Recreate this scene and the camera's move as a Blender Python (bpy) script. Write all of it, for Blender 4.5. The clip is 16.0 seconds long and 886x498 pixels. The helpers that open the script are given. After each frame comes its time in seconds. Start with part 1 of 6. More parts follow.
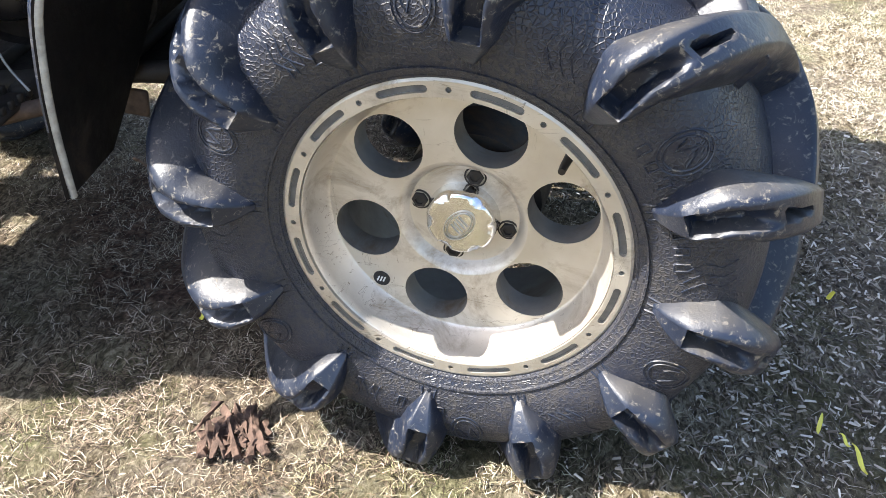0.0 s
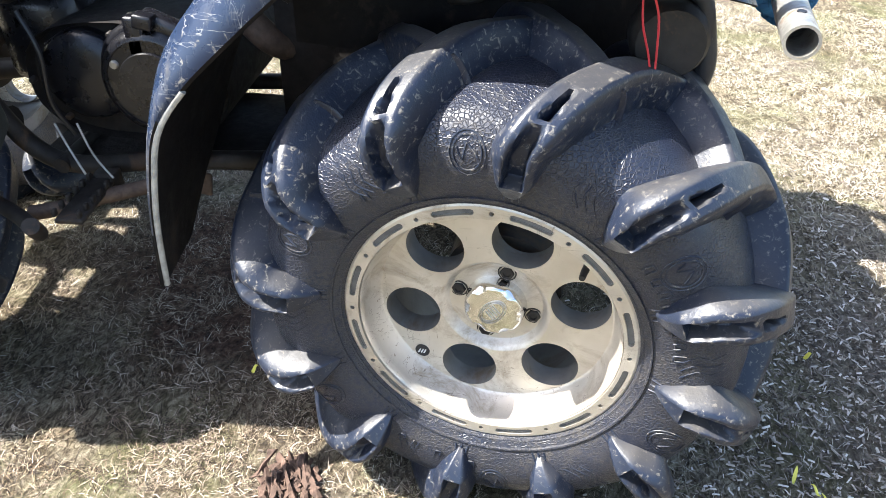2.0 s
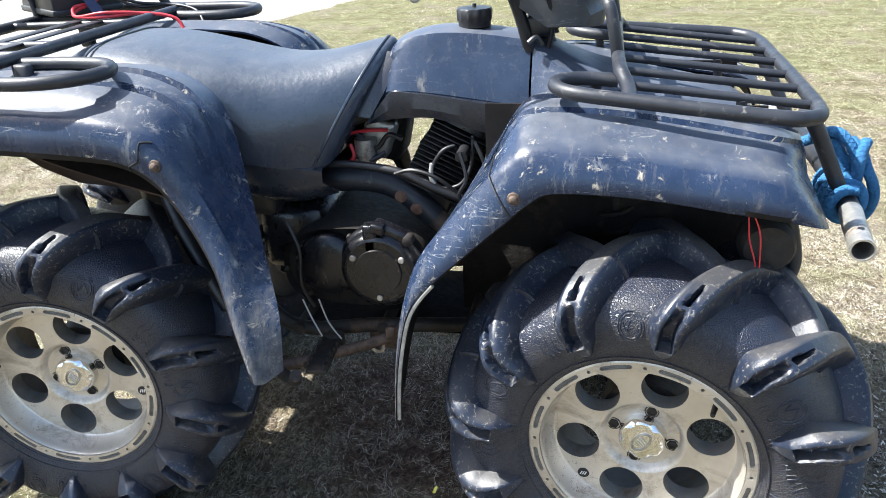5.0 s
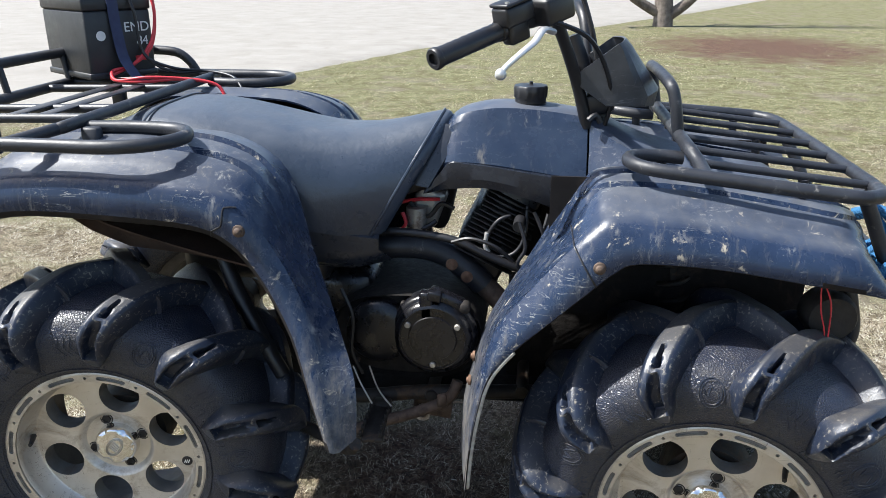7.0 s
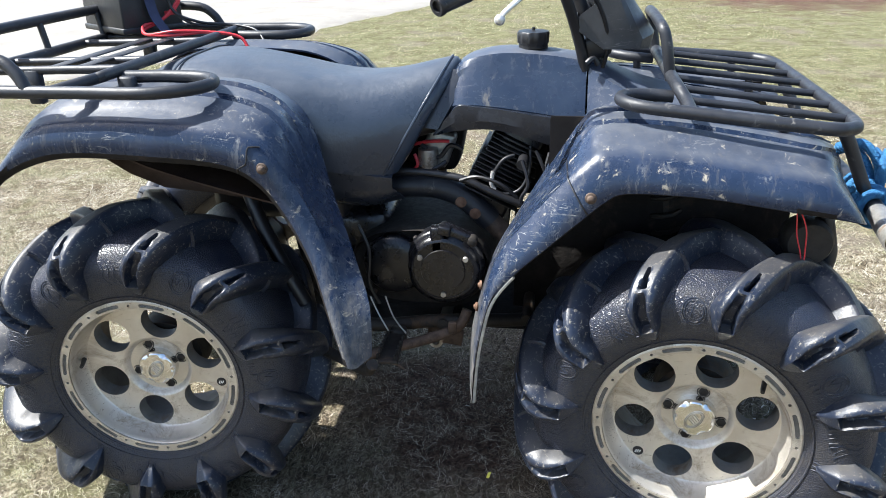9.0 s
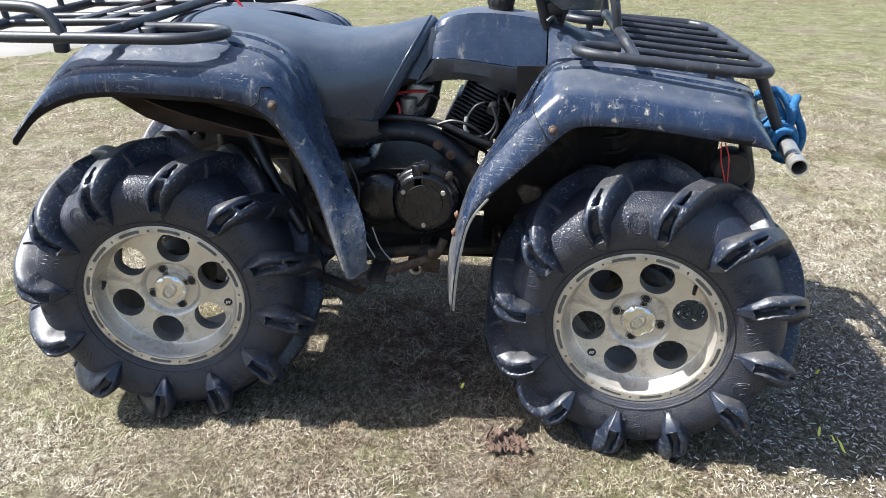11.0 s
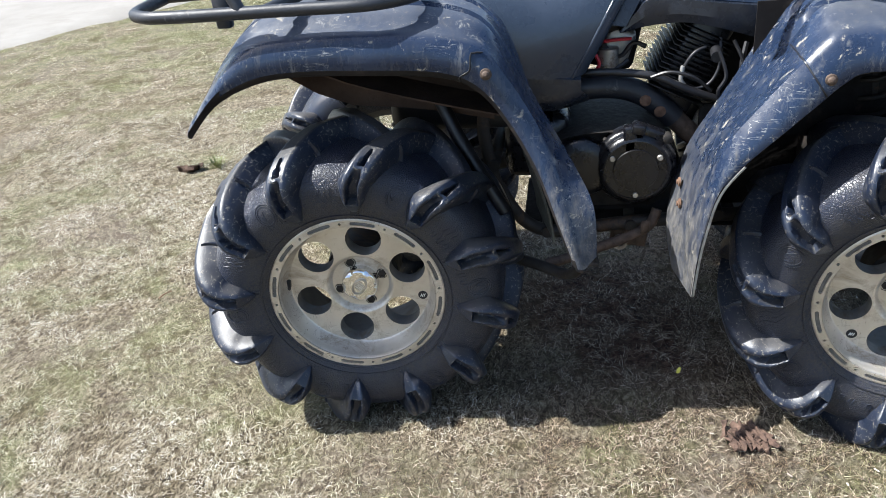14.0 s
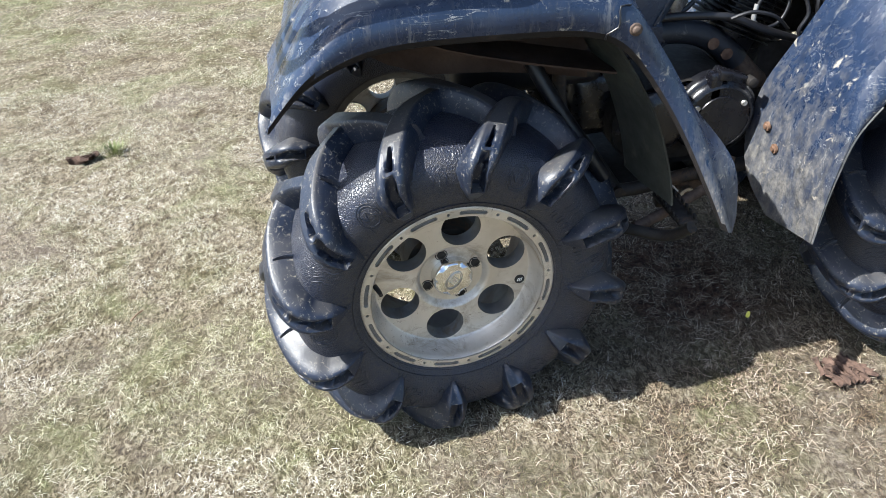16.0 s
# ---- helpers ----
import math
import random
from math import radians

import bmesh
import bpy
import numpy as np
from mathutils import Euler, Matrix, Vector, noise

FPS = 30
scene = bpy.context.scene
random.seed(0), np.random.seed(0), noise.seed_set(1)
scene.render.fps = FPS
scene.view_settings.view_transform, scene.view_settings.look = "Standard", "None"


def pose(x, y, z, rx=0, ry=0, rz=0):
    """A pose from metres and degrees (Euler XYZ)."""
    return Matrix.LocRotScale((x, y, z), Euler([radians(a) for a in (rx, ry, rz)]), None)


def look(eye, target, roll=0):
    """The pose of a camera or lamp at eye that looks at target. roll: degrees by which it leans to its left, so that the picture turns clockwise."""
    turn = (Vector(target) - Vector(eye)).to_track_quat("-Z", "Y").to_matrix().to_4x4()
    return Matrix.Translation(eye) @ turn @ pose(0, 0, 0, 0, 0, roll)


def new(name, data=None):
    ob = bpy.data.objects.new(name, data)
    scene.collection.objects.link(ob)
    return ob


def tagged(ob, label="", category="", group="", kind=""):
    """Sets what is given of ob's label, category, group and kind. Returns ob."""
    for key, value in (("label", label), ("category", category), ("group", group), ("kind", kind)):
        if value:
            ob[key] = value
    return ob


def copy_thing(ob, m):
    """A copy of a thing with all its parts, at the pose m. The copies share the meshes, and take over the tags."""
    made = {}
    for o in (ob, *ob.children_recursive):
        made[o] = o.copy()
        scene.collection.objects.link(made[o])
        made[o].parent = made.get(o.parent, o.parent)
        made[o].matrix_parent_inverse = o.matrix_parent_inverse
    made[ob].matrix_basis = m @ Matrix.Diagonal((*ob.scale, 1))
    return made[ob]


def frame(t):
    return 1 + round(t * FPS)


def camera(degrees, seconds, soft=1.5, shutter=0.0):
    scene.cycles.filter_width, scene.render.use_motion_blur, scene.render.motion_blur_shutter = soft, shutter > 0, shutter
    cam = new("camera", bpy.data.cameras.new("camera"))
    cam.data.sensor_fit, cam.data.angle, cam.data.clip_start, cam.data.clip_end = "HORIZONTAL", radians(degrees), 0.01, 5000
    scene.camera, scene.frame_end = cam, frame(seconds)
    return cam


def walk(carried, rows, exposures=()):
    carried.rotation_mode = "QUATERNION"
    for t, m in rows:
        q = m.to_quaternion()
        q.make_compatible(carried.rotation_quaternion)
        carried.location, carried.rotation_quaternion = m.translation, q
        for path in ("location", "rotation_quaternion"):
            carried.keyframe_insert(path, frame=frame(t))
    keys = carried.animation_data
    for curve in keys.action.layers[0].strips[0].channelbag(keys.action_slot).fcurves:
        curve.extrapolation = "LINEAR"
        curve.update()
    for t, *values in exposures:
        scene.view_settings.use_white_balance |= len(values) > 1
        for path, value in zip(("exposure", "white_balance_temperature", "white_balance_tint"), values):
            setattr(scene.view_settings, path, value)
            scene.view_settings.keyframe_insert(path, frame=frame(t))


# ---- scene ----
cam = camera(59.0, 16.0, soft=0.5)
PATH = [
    (0, (1.246, -0.729, 0.847), (1.043, 0.88, -0.323), -0.48),
    (0.5, (1.22, -0.767, 0.878), (1.021, 0.866, -0.259), -0.39),
    (1, (1.211, -0.789, 0.914), (0.981, 0.853, -0.205), -0.96),
    (1.5, (1.199, -0.8, 0.953), (0.973, 0.843, -0.164), -0.68),
    (2, (1.195, -0.813, 1.031), (1.013, 0.809, -0.126), 0.65),
    (2.5, (1.229, -0.882, 1.191), (1.097, 0.74, 0.028), 1.65),
    (3, (1.337, -0.992, 1.261), (1.088, 0.688, 0.205), -0.35),
    (3.5, (1.403, -1.093, 1.275), (0.993, 0.592, 0.279), -3.11),
    (4, (1.207, -1.143, 1.286), (0.915, 0.582, 0.316), -2.1),
    (4.5, (1.132, -1.143, 1.291), (0.777, 0.592, 0.362), -2.66),
    (5, (1.076, -1.169, 1.274), (0.692, 0.603, 0.431), -2.62),
    (5.2, (1.06, -1.155, 1.308), (0.669, 0.604, 0.442), -3.34),
    (7.3, (0.82, -1.244, 1.281), (0.6, 0.625, 0.603), 0.27),
    (7.5, (0.844, -1.248, 1.275), (0.581, 0.614, 0.594), -0.12),
    (8, (0.868, -1.259, 1.276), (0.551, 0.582, 0.563), -0.76),
    (8.5, (0.863, -1.297, 1.289), (0.559, 0.529, 0.529), -0.98),
    (9, (0.891, -1.363, 1.293), (0.595, 0.451, 0.505), -1.34),
    (9.2, (0.907, -1.405, 1.3), (0.62, 0.405, 0.499), -1.37),
    (11.3, (0.839, -1.68, 1.267), (0.682, 0.138, 0.448), 0.13),
    (11.5, (0.823, -1.682, 1.267), (0.672, 0.135, 0.444), 0.21),
    (12, (0.798, -1.692, 1.256), (0.636, 0.125, 0.437), 0.17),
    (12.5, (0.771, -1.705, 1.259), (0.588, 0.107, 0.432), -0.09),
    (13, (0.692, -1.704, 1.245), (0.503, 0.104, 0.409), -0.47),
    (13.5, (0.569, -1.563, 1.247), (0.32, 0.208, 0.353), -2.66),
    (14, (0.494, -1.447, 1.277), (0.155, 0.278, 0.323), -5.96),
    (14.5, (0.256, -1.479, 1.265), (0.117, 0.268, 0.301), -4.63),
    (15, (0.044, -1.464, 1.253), (0.083, 0.279, 0.271), -3.87),
    (15.5, (-0.038, -1.396, 1.287), (0.047, 0.303, 0.234), -4.46),
    (16, (-0.132, -1.241, 1.304), (0.014, 0.412, 0.187), -5.05),
]
EXPOSURES = [(0.0, 2.10, 6600, 10), (1.0, 2.02, 6500, 9), (2.0, 2.28, 6450, 9), (2.5, 2.10, 6280, 8), (3.5, 1.92, 6150, 7), (4.0, 1.88, 6150, 7), (5.0, 1.94, 6300, 7), (7.5, 1.28, 6300, 8), (8.0, 1.32, 6300, 8), (9.0, 1.65, 6250, 7), (11.5, 1.52, 6200, 8), (13.0, 1.40, 6200, 8), (16.0, 1.54, 6150, 7)]
walk(cam, [(t, look(eye, target, roll)) for t, eye, target, roll in PATH], EXPOSURES)

# ---------- world and light ----------
SUN_WAY = Vector((0.73, 0.10, -1.0)).normalized()
world = bpy.data.worlds.new("sky")
scene.world = world
world.use_nodes = True
wn = world.node_tree
sky = wn.nodes.new("ShaderNodeTexSky")
sky.sky_type, sky.sun_disc = "NISHITA", False
sky.dust_density, sky.ozone_density = 1.8, 0.9
sky.sun_elevation = math.asin(-SUN_WAY.z)
sky.sun_rotation = math.atan2(-SUN_WAY.x, -SUN_WAY.y)
back = wn.nodes["Background"]
back.inputs[1].default_value = 0.10
wn.links.new(sky.outputs[0], back.inputs[0])
sun = new("sun", bpy.data.lights.new("sun", "SUN"))
sun.data.energy, sun.data.angle, sun.data.color = 4.6, radians(0.53), (1.0, 0.965, 0.915)
sun.matrix_world = Matrix.Translation((0, 0, 8)) @ SUN_WAY.to_track_quat("-Z", "Y").to_matrix().to_4x4()


# ---------- materials ----------
def ramp(nt, src, stops):
    r = nt.nodes.new("ShaderNodeValToRGB")
    el = r.color_ramp.elements
    while len(el) < len(stops):
        el.new(0.5)
    for e, (p, c) in zip(el, stops):
        e.position, e.color = p, (*c, 1) if len(c) == 3 else c
    nt.links.new(src, r.inputs[0])
    return r.outputs[0]


def noise_tex(nt, scale, detail=6.0, rough=0.6, stretch=None, dist=0.0):
    tc = nt.nodes.new("ShaderNodeTexCoord")
    n = nt.nodes.new("ShaderNodeTexNoise")
    n.inputs["Scale"].default_value, n.inputs["Detail"].default_value = scale, detail
    n.inputs["Roughness"].default_value, n.inputs["Distortion"].default_value = rough, dist
    src = tc.outputs["Object"]
    if stretch:
        m = nt.nodes.new("ShaderNodeMapping")
        m.inputs["Scale"].default_value = stretch
        nt.links.new(src, m.inputs[0])
        src = m.outputs[0]
    nt.links.new(src, n.inputs[0])
    return n.outputs[0]


def mix(nt, a, b, fac, blend="MIX"):
    m = nt.nodes.new("ShaderNodeMix")
    m.data_type, m.blend_type = "RGBA", blend
    for v, s in ((fac, m.inputs[0]), (a, m.inputs[6]), (b, m.inputs[7])):
        if isinstance(v, bpy.types.NodeSocket):
            nt.links.new(v, s)
        elif isinstance(v, (int, float)):
            s.default_value = v
        else:
            s.default_value = (*v, 1)
    return m.outputs[2]


def start(name):
    m = bpy.data.materials.new(name)
    m.use_nodes = True
    return m, m.node_tree, m.node_tree.nodes["Principled BSDF"]


def bump(nt, p, height, strength, dist):
    b = nt.nodes.new("ShaderNodeBump")
    b.inputs["Strength"].default_value, b.inputs["Distance"].default_value = strength, dist
    nt.links.new(height, b.inputs["Height"])
    nt.links.new(b.outputs[0], p.inputs["Normal"])
    return b


def material(name, dark, light, rough=(0.4, 0.6), metal=0.0, scale=14.0, dirt=None, dirt_at=(0.55, 0.68), dirt_scale=9.0,
             bump_scale=120.0, bump_by=0.0008, spec=0.5, dirt_stretch=None, coat=0.0, scratch=None, dust_sheen=None, mud=None, streak=None):
    """Two-tone surface with uneven gloss, fine relief and, if given, dirt or scuffs of a colour of their own."""
    m, nt, p = start(name)
    base = ramp(nt, noise_tex(nt, scale), [(0.3, dark), (0.7, light)])
    rg = ramp(nt, noise_tex(nt, scale * 2.3), [(0.3, (rough[0],) * 3), (0.75, (rough[1],) * 3)])
    if dirt:
        f = ramp(nt, noise_tex(nt, dirt_scale, 10, 0.72, dirt_stretch, 0.6), [(dirt_at[0], (0, 0, 0)), (dirt_at[1], (1, 1, 1))])
        base = mix(nt, base, dirt, f)
        rg = mix(nt, rg, (0.85,) * 3, f)
    if scratch:
        s1 = ramp(nt, noise_tex(nt, 26, 3, 0.5, (0.35, 1.0, 2.2), 1.5), [(0.595, (0, 0, 0)), (0.602, (1, 1, 1)), (0.607, (1, 1, 1)), (0.614, (0, 0, 0))])
        s2 = ramp(nt, noise_tex(nt, 40, 3, 0.5, (2.0, 1.0, 0.4), 1.2), [(0.64, (0, 0, 0)), (0.646, (1, 1, 1)), (0.650, (1, 1, 1)), (0.656, (0, 0, 0))])
        lot = mix(nt, ramp(nt, noise_tex(nt, 5, 4, 0.6), [(0.43, (0, 0, 0)), (0.60, (0.9, 0.9, 0.9))]), ramp(nt, noise_tex(nt, 45, 6, 0.7), [(0.40, (0, 0, 0)), (0.52, (1, 1, 1))]), 1.0, 'MULTIPLY')
        f = mix(nt, (0, 0, 0), mix(nt, s1, s2, 1.0, "LIGHTEN"), lot)
        base = mix(nt, base, scratch, f)
        rg = mix(nt, rg, (0.7,) * 3, f)
    if dust_sheen:
        # settled dust, thickest on level faces; seat and fender tops get painted sky sheen
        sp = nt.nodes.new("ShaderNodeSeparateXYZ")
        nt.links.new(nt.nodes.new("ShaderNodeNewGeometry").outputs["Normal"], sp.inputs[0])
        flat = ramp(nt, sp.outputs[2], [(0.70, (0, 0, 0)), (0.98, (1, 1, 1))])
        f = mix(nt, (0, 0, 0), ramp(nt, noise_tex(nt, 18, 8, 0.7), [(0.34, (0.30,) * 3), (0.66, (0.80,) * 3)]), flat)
        base = mix(nt, base, dust_sheen, f)
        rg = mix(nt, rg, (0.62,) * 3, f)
    if streak:
        # pale smears running down the sides, and chafed patches
        down = ramp(nt, noise_tex(nt, 30, 8, 0.72, (1.0, 1.0, 0.16), 0.25), [(0.585, (0, 0, 0)), (0.70, (0.85, 0.85, 0.85))])
        spots = ramp(nt, noise_tex(nt, 9, 4, 0.6), [(0.46, (0, 0, 0)), (0.60, (1, 1, 1))])
        chafe = ramp(nt, noise_tex(nt, 62, 10, 0.8, (0.5, 1.0, 1.0), 0.9), [(0.60, (0, 0, 0)), (0.66, (0.9, 0.9, 0.9))])
        f = mix(nt, mix(nt, (0, 0, 0), down, spots), mix(nt, (0, 0, 0), chafe, ramp(nt, noise_tex(nt, 6, 5, 0.65), [(0.50, (0, 0, 0)), (0.62, (1, 1, 1))])), 1.0, "LIGHTEN")
        base = mix(nt, base, streak, f)
        rg = mix(nt, rg, (0.7,) * 3, f)
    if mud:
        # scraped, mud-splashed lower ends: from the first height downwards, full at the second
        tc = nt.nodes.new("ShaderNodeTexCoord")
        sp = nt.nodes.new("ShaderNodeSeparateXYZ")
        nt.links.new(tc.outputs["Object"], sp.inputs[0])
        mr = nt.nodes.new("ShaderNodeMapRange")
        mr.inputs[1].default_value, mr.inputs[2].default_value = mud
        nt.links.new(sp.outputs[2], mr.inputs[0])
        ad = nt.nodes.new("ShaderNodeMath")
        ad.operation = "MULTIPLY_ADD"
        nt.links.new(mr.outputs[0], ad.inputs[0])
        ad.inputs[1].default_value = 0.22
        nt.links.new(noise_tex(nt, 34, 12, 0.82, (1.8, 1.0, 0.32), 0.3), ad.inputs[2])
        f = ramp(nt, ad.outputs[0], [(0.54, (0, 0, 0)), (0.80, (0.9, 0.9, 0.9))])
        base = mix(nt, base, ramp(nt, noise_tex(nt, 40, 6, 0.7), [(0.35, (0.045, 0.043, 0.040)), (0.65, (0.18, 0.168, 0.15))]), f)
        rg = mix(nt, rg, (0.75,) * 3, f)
    nt.links.new(base, p.inputs["Base Color"])
    nt.links.new(rg, p.inputs["Roughness"])
    p.inputs["Metallic"].default_value = metal
    p.inputs["Specular IOR Level"].default_value = spec
    p.inputs["Coat Weight"].default_value = coat
    p.inputs["Coat Roughness"].default_value = 0.22
    if bump_by:
        bump(nt, p, noise_tex(nt, bump_scale, 5), 0.6, bump_by)
    return m


DUST = (0.30, 0.27, 0.22)
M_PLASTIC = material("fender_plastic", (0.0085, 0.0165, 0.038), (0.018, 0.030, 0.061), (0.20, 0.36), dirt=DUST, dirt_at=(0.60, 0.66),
                     dirt_scale=34, bump_scale=22, bump_by=0.0012, scratch=(0.30, 0.30, 0.29), dust_sheen=(0.095, 0.100, 0.110), coat=0.06, spec=0.38, mud=(0.72, 0.44), streak=(0.27, 0.265, 0.25))
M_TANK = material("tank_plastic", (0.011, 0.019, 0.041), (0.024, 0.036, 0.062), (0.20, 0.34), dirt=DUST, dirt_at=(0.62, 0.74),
                  dirt_scale=7, bump_scale=60, bump_by=0.0004, dirt_stretch=(1.0, 1.0, 0.5), scratch=(0.16, 0.16, 0.165), dust_sheen=(0.09, 0.097, 0.115), streak=(0.13, 0.13, 0.128))
M_TRIM = material("gloss_trim", (0.010, 0.013, 0.020), (0.020, 0.024, 0.034), (0.22, 0.36), bump_scale=60, bump_by=0.0004)
# muddy plastic; the shade inside the wheel arches is in this near-black
M_FLAP = material("shaded_muddy_inside", (0.005, 0.004, 0.004), (0.013, 0.010, 0.009), (0.6, 0.85), spec=0.25, dirt=(0.045, 0.033, 0.025), bump_by=0.001)
M_EDGE = material("scuffed_plastic_edge", (0.22, 0.205, 0.18), (0.50, 0.47, 0.41), (0.6, 0.85), scale=60)
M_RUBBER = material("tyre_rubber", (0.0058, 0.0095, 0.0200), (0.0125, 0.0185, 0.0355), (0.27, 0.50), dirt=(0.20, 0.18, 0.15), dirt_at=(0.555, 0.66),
                    dirt_scale=120, bump_scale=260, bump_by=0.0008, dust_sheen=(0.070, 0.064, 0.056))
M_PIPE_BLACK = material("rack_paint", (0.009, 0.010, 0.014), (0.022, 0.024, 0.030), (0.38, 0.6), dirt=(0.16, 0.15, 0.14), dirt_at=(0.6, 0.72),
                        dirt_scale=30, bump_scale=180, bump_by=0.0006)
M_BLACK = material("black_plastic", (0.006, 0.006, 0.008), (0.013, 0.013, 0.015), (0.35, 0.55), bump_by=0.0004)
M_ENGINE = material("engine_paint", (0.004, 0.004, 0.006), (0.008, 0.008, 0.010), (0.20, 0.40), dirt=(0.035, 0.030, 0.024), dirt_at=(0.64, 0.78), dirt_scale=20, bump_scale=160, bump_by=0.0006)
M_DARK_STEEL = material("dirty_steel", (0.012, 0.010, 0.009), (0.034, 0.029, 0.025), (0.55, 0.8), metal=0.3, dirt=(0.10, 0.06, 0.035))
M_STEEL = material("bare_steel", (0.30, 0.29, 0.27), (0.52, 0.50, 0.46), (0.35, 0.6), metal=0.8, scale=40, dirt=(0.16, 0.10, 0.06))
M_RUST = material("rusty_steel", (0.085, 0.042, 0.024), (0.21, 0.125, 0.08), (0.7, 0.9), metal=0.1, scale=40)
M_ALU = material("machined_aluminium", (0.50, 0.455, 0.39), (0.68, 0.64, 0.58), (0.36, 0.52), metal=0.74, scale=8, dirt=(0.34, 0.27, 0.19),
                 dirt_at=(0.52, 0.72), dirt_scale=12, bump_scale=300, bump_by=0.0003, scratch=(0.20, 0.16, 0.12))
# much darker than the rim face; for hole walls and inner barrel
M_BARREL = material("dark_barrel", (0.10, 0.095, 0.09), (0.20, 0.19, 0.175), (0.5, 0.75), metal=0.4, scale=12, dirt=(0.13, 0.10, 0.07))
M_SLOT = material("slot_grey", (0.09, 0.085, 0.08), (0.17, 0.16, 0.145), (0.6, 0.8), scale=60)
M_CHROME = material("chrome", (0.62, 0.62, 0.62), (0.80, 0.79, 0.77), (0.06, 0.16), metal=1.0, scale=30, dirt=(0.45, 0.38, 0.27), dirt_at=(0.6, 0.7))
# level parts of the seat are painted paler, as the sky lights them
M_SEAT = material("seat_vinyl", (0.017, 0.026, 0.042), (0.034, 0.045, 0.066), (0.22, 0.38), scale=6, bump_scale=60, bump_by=0.0017, spec=0.55, dust_sheen=(0.060, 0.070, 0.088))
M_ROPE = material("blue_rope", (0.010, 0.075, 0.19), (0.030, 0.15, 0.31), (0.75, 0.9), scale=90, bump_scale=420, bump_by=0.003)
M_RED = material("red_cable", (0.42, 0.02, 0.03), (0.60, 0.04, 0.05), (0.35, 0.5))
M_WEB = material("blue_webbing", (0.02, 0.026, 0.06), (0.045, 0.055, 0.11), (0.8, 0.95), bump_scale=300, bump_by=0.001)
M_WHITE = material("white_print", (0.6, 0.6, 0.58), (0.75, 0.75, 0.73), (0.5, 0.6))
M_LEVER = material("cast_aluminium", (0.50, 0.50, 0.49), (0.64, 0.63, 0.61), (0.35, 0.5), metal=0.6)
M_BARK = material("grey_bark", (0.07, 0.055, 0.045), (0.20, 0.17, 0.145), (0.85, 0.95), scale=8, bump_scale=24, bump_by=0.03)
M_CHIP = material("wood_chip", (0.10, 0.055, 0.03), (0.30, 0.20, 0.13), (0.8, 0.95), scale=30)
M_OLD_RUST = material("old_dark_rust", (0.035, 0.022, 0.016), (0.11, 0.075, 0.055), (0.65, 0.9), metal=0.1, scale=50, bump_scale=120, bump_by=0.002)
M_POD = material("faded_pod_plastic", (0.022, 0.024, 0.028), (0.050, 0.053, 0.060), (0.35, 0.55), dirt=(0.12, 0.12, 0.12), dirt_at=(0.62, 0.72), scratch=(0.2, 0.2, 0.2))
M_INNER = material("scuffed_inner_flap", (0.018, 0.020, 0.018), (0.046, 0.050, 0.043), (0.5, 0.7), dirt=(0.12, 0.12, 0.10), dirt_at=(0.56, 0.70), dirt_scale=22, bump_scale=60, bump_by=0.001)
M_GRIME = material("oily_grime", (0.006, 0.005, 0.005), (0.020, 0.017, 0.015), (0.65, 0.9), spec=0.25, scale=30, bump_scale=70, bump_by=0.003)
M_FIN = material("cast_fins", (0.010, 0.010, 0.010), (0.035, 0.034, 0.033), (0.35, 0.55), metal=0.4, scale=40)
M_MUD = material("mud_caked_plastic", (0.030, 0.018, 0.013), (0.085, 0.055, 0.040), (0.8, 0.95), spec=0.2, scale=12, bump_scale=50, bump_by=0.003)


# ---------- mesh helpers ----------
def smooth_by(me, degrees=35):
    for f in me.polygons:
        f.use_smooth = True
    me.set_sharp_from_angle(angle=radians(degrees))


def part(name, bm, mat, parent=None, label="", flat=False, sharp=46):
    me = bpy.data.meshes.new(name)
    bmesh.ops.recalc_face_normals(bm, faces=bm.faces)
    bm.to_mesh(me)
    bm.free()
    me.materials.append(mat)
    if not flat:
        smooth_by(me, sharp)
    ob = new(name, me)
    if parent:
        ob.parent = parent
        ob.matrix_parent_inverse = parent_inverse(parent)
    if label:
        ob["label"] = label
    return ob


HOME = {}


def parent_inverse(ob):
    return HOME[ob.name].inverted() if ob.name in HOME else Matrix.Identity(4)


def thing(name, at, label, category, group=""):
    """An Empty at the base of a thing; its parts are given in the world's metres."""
    ob = new(name)
    ob.empty_display_size = 0.1
    ob.matrix_basis = Matrix.Translation(at)
    HOME[ob.name] = Matrix.Translation(at)
    return tagged(ob, label, category, group)


def glide(points, n=6, closed=False):
    """A smooth line (Catmull-Rom) through the points."""
    p = [Vector(q) for q in points]
    out, m = [], len(p)
    for i in range(m if closed else m - 1):
        a, b, c, d = (p[(i - 1) % m], p[i], p[(i + 1) % m], p[(i + 2) % m]) if closed else (p[max(i - 1, 0)], p[i], p[i + 1], p[min(i + 2, m - 1)])
        for k in range(n):
            t = k / n
            out.append(0.5 * (2 * b + (c - a) * t + (2 * a - 5 * b + 4 * c - d) * t * t + (3 * b - a - 3 * c + d) * t ** 3))
    return out if closed else out + [p[-1]]


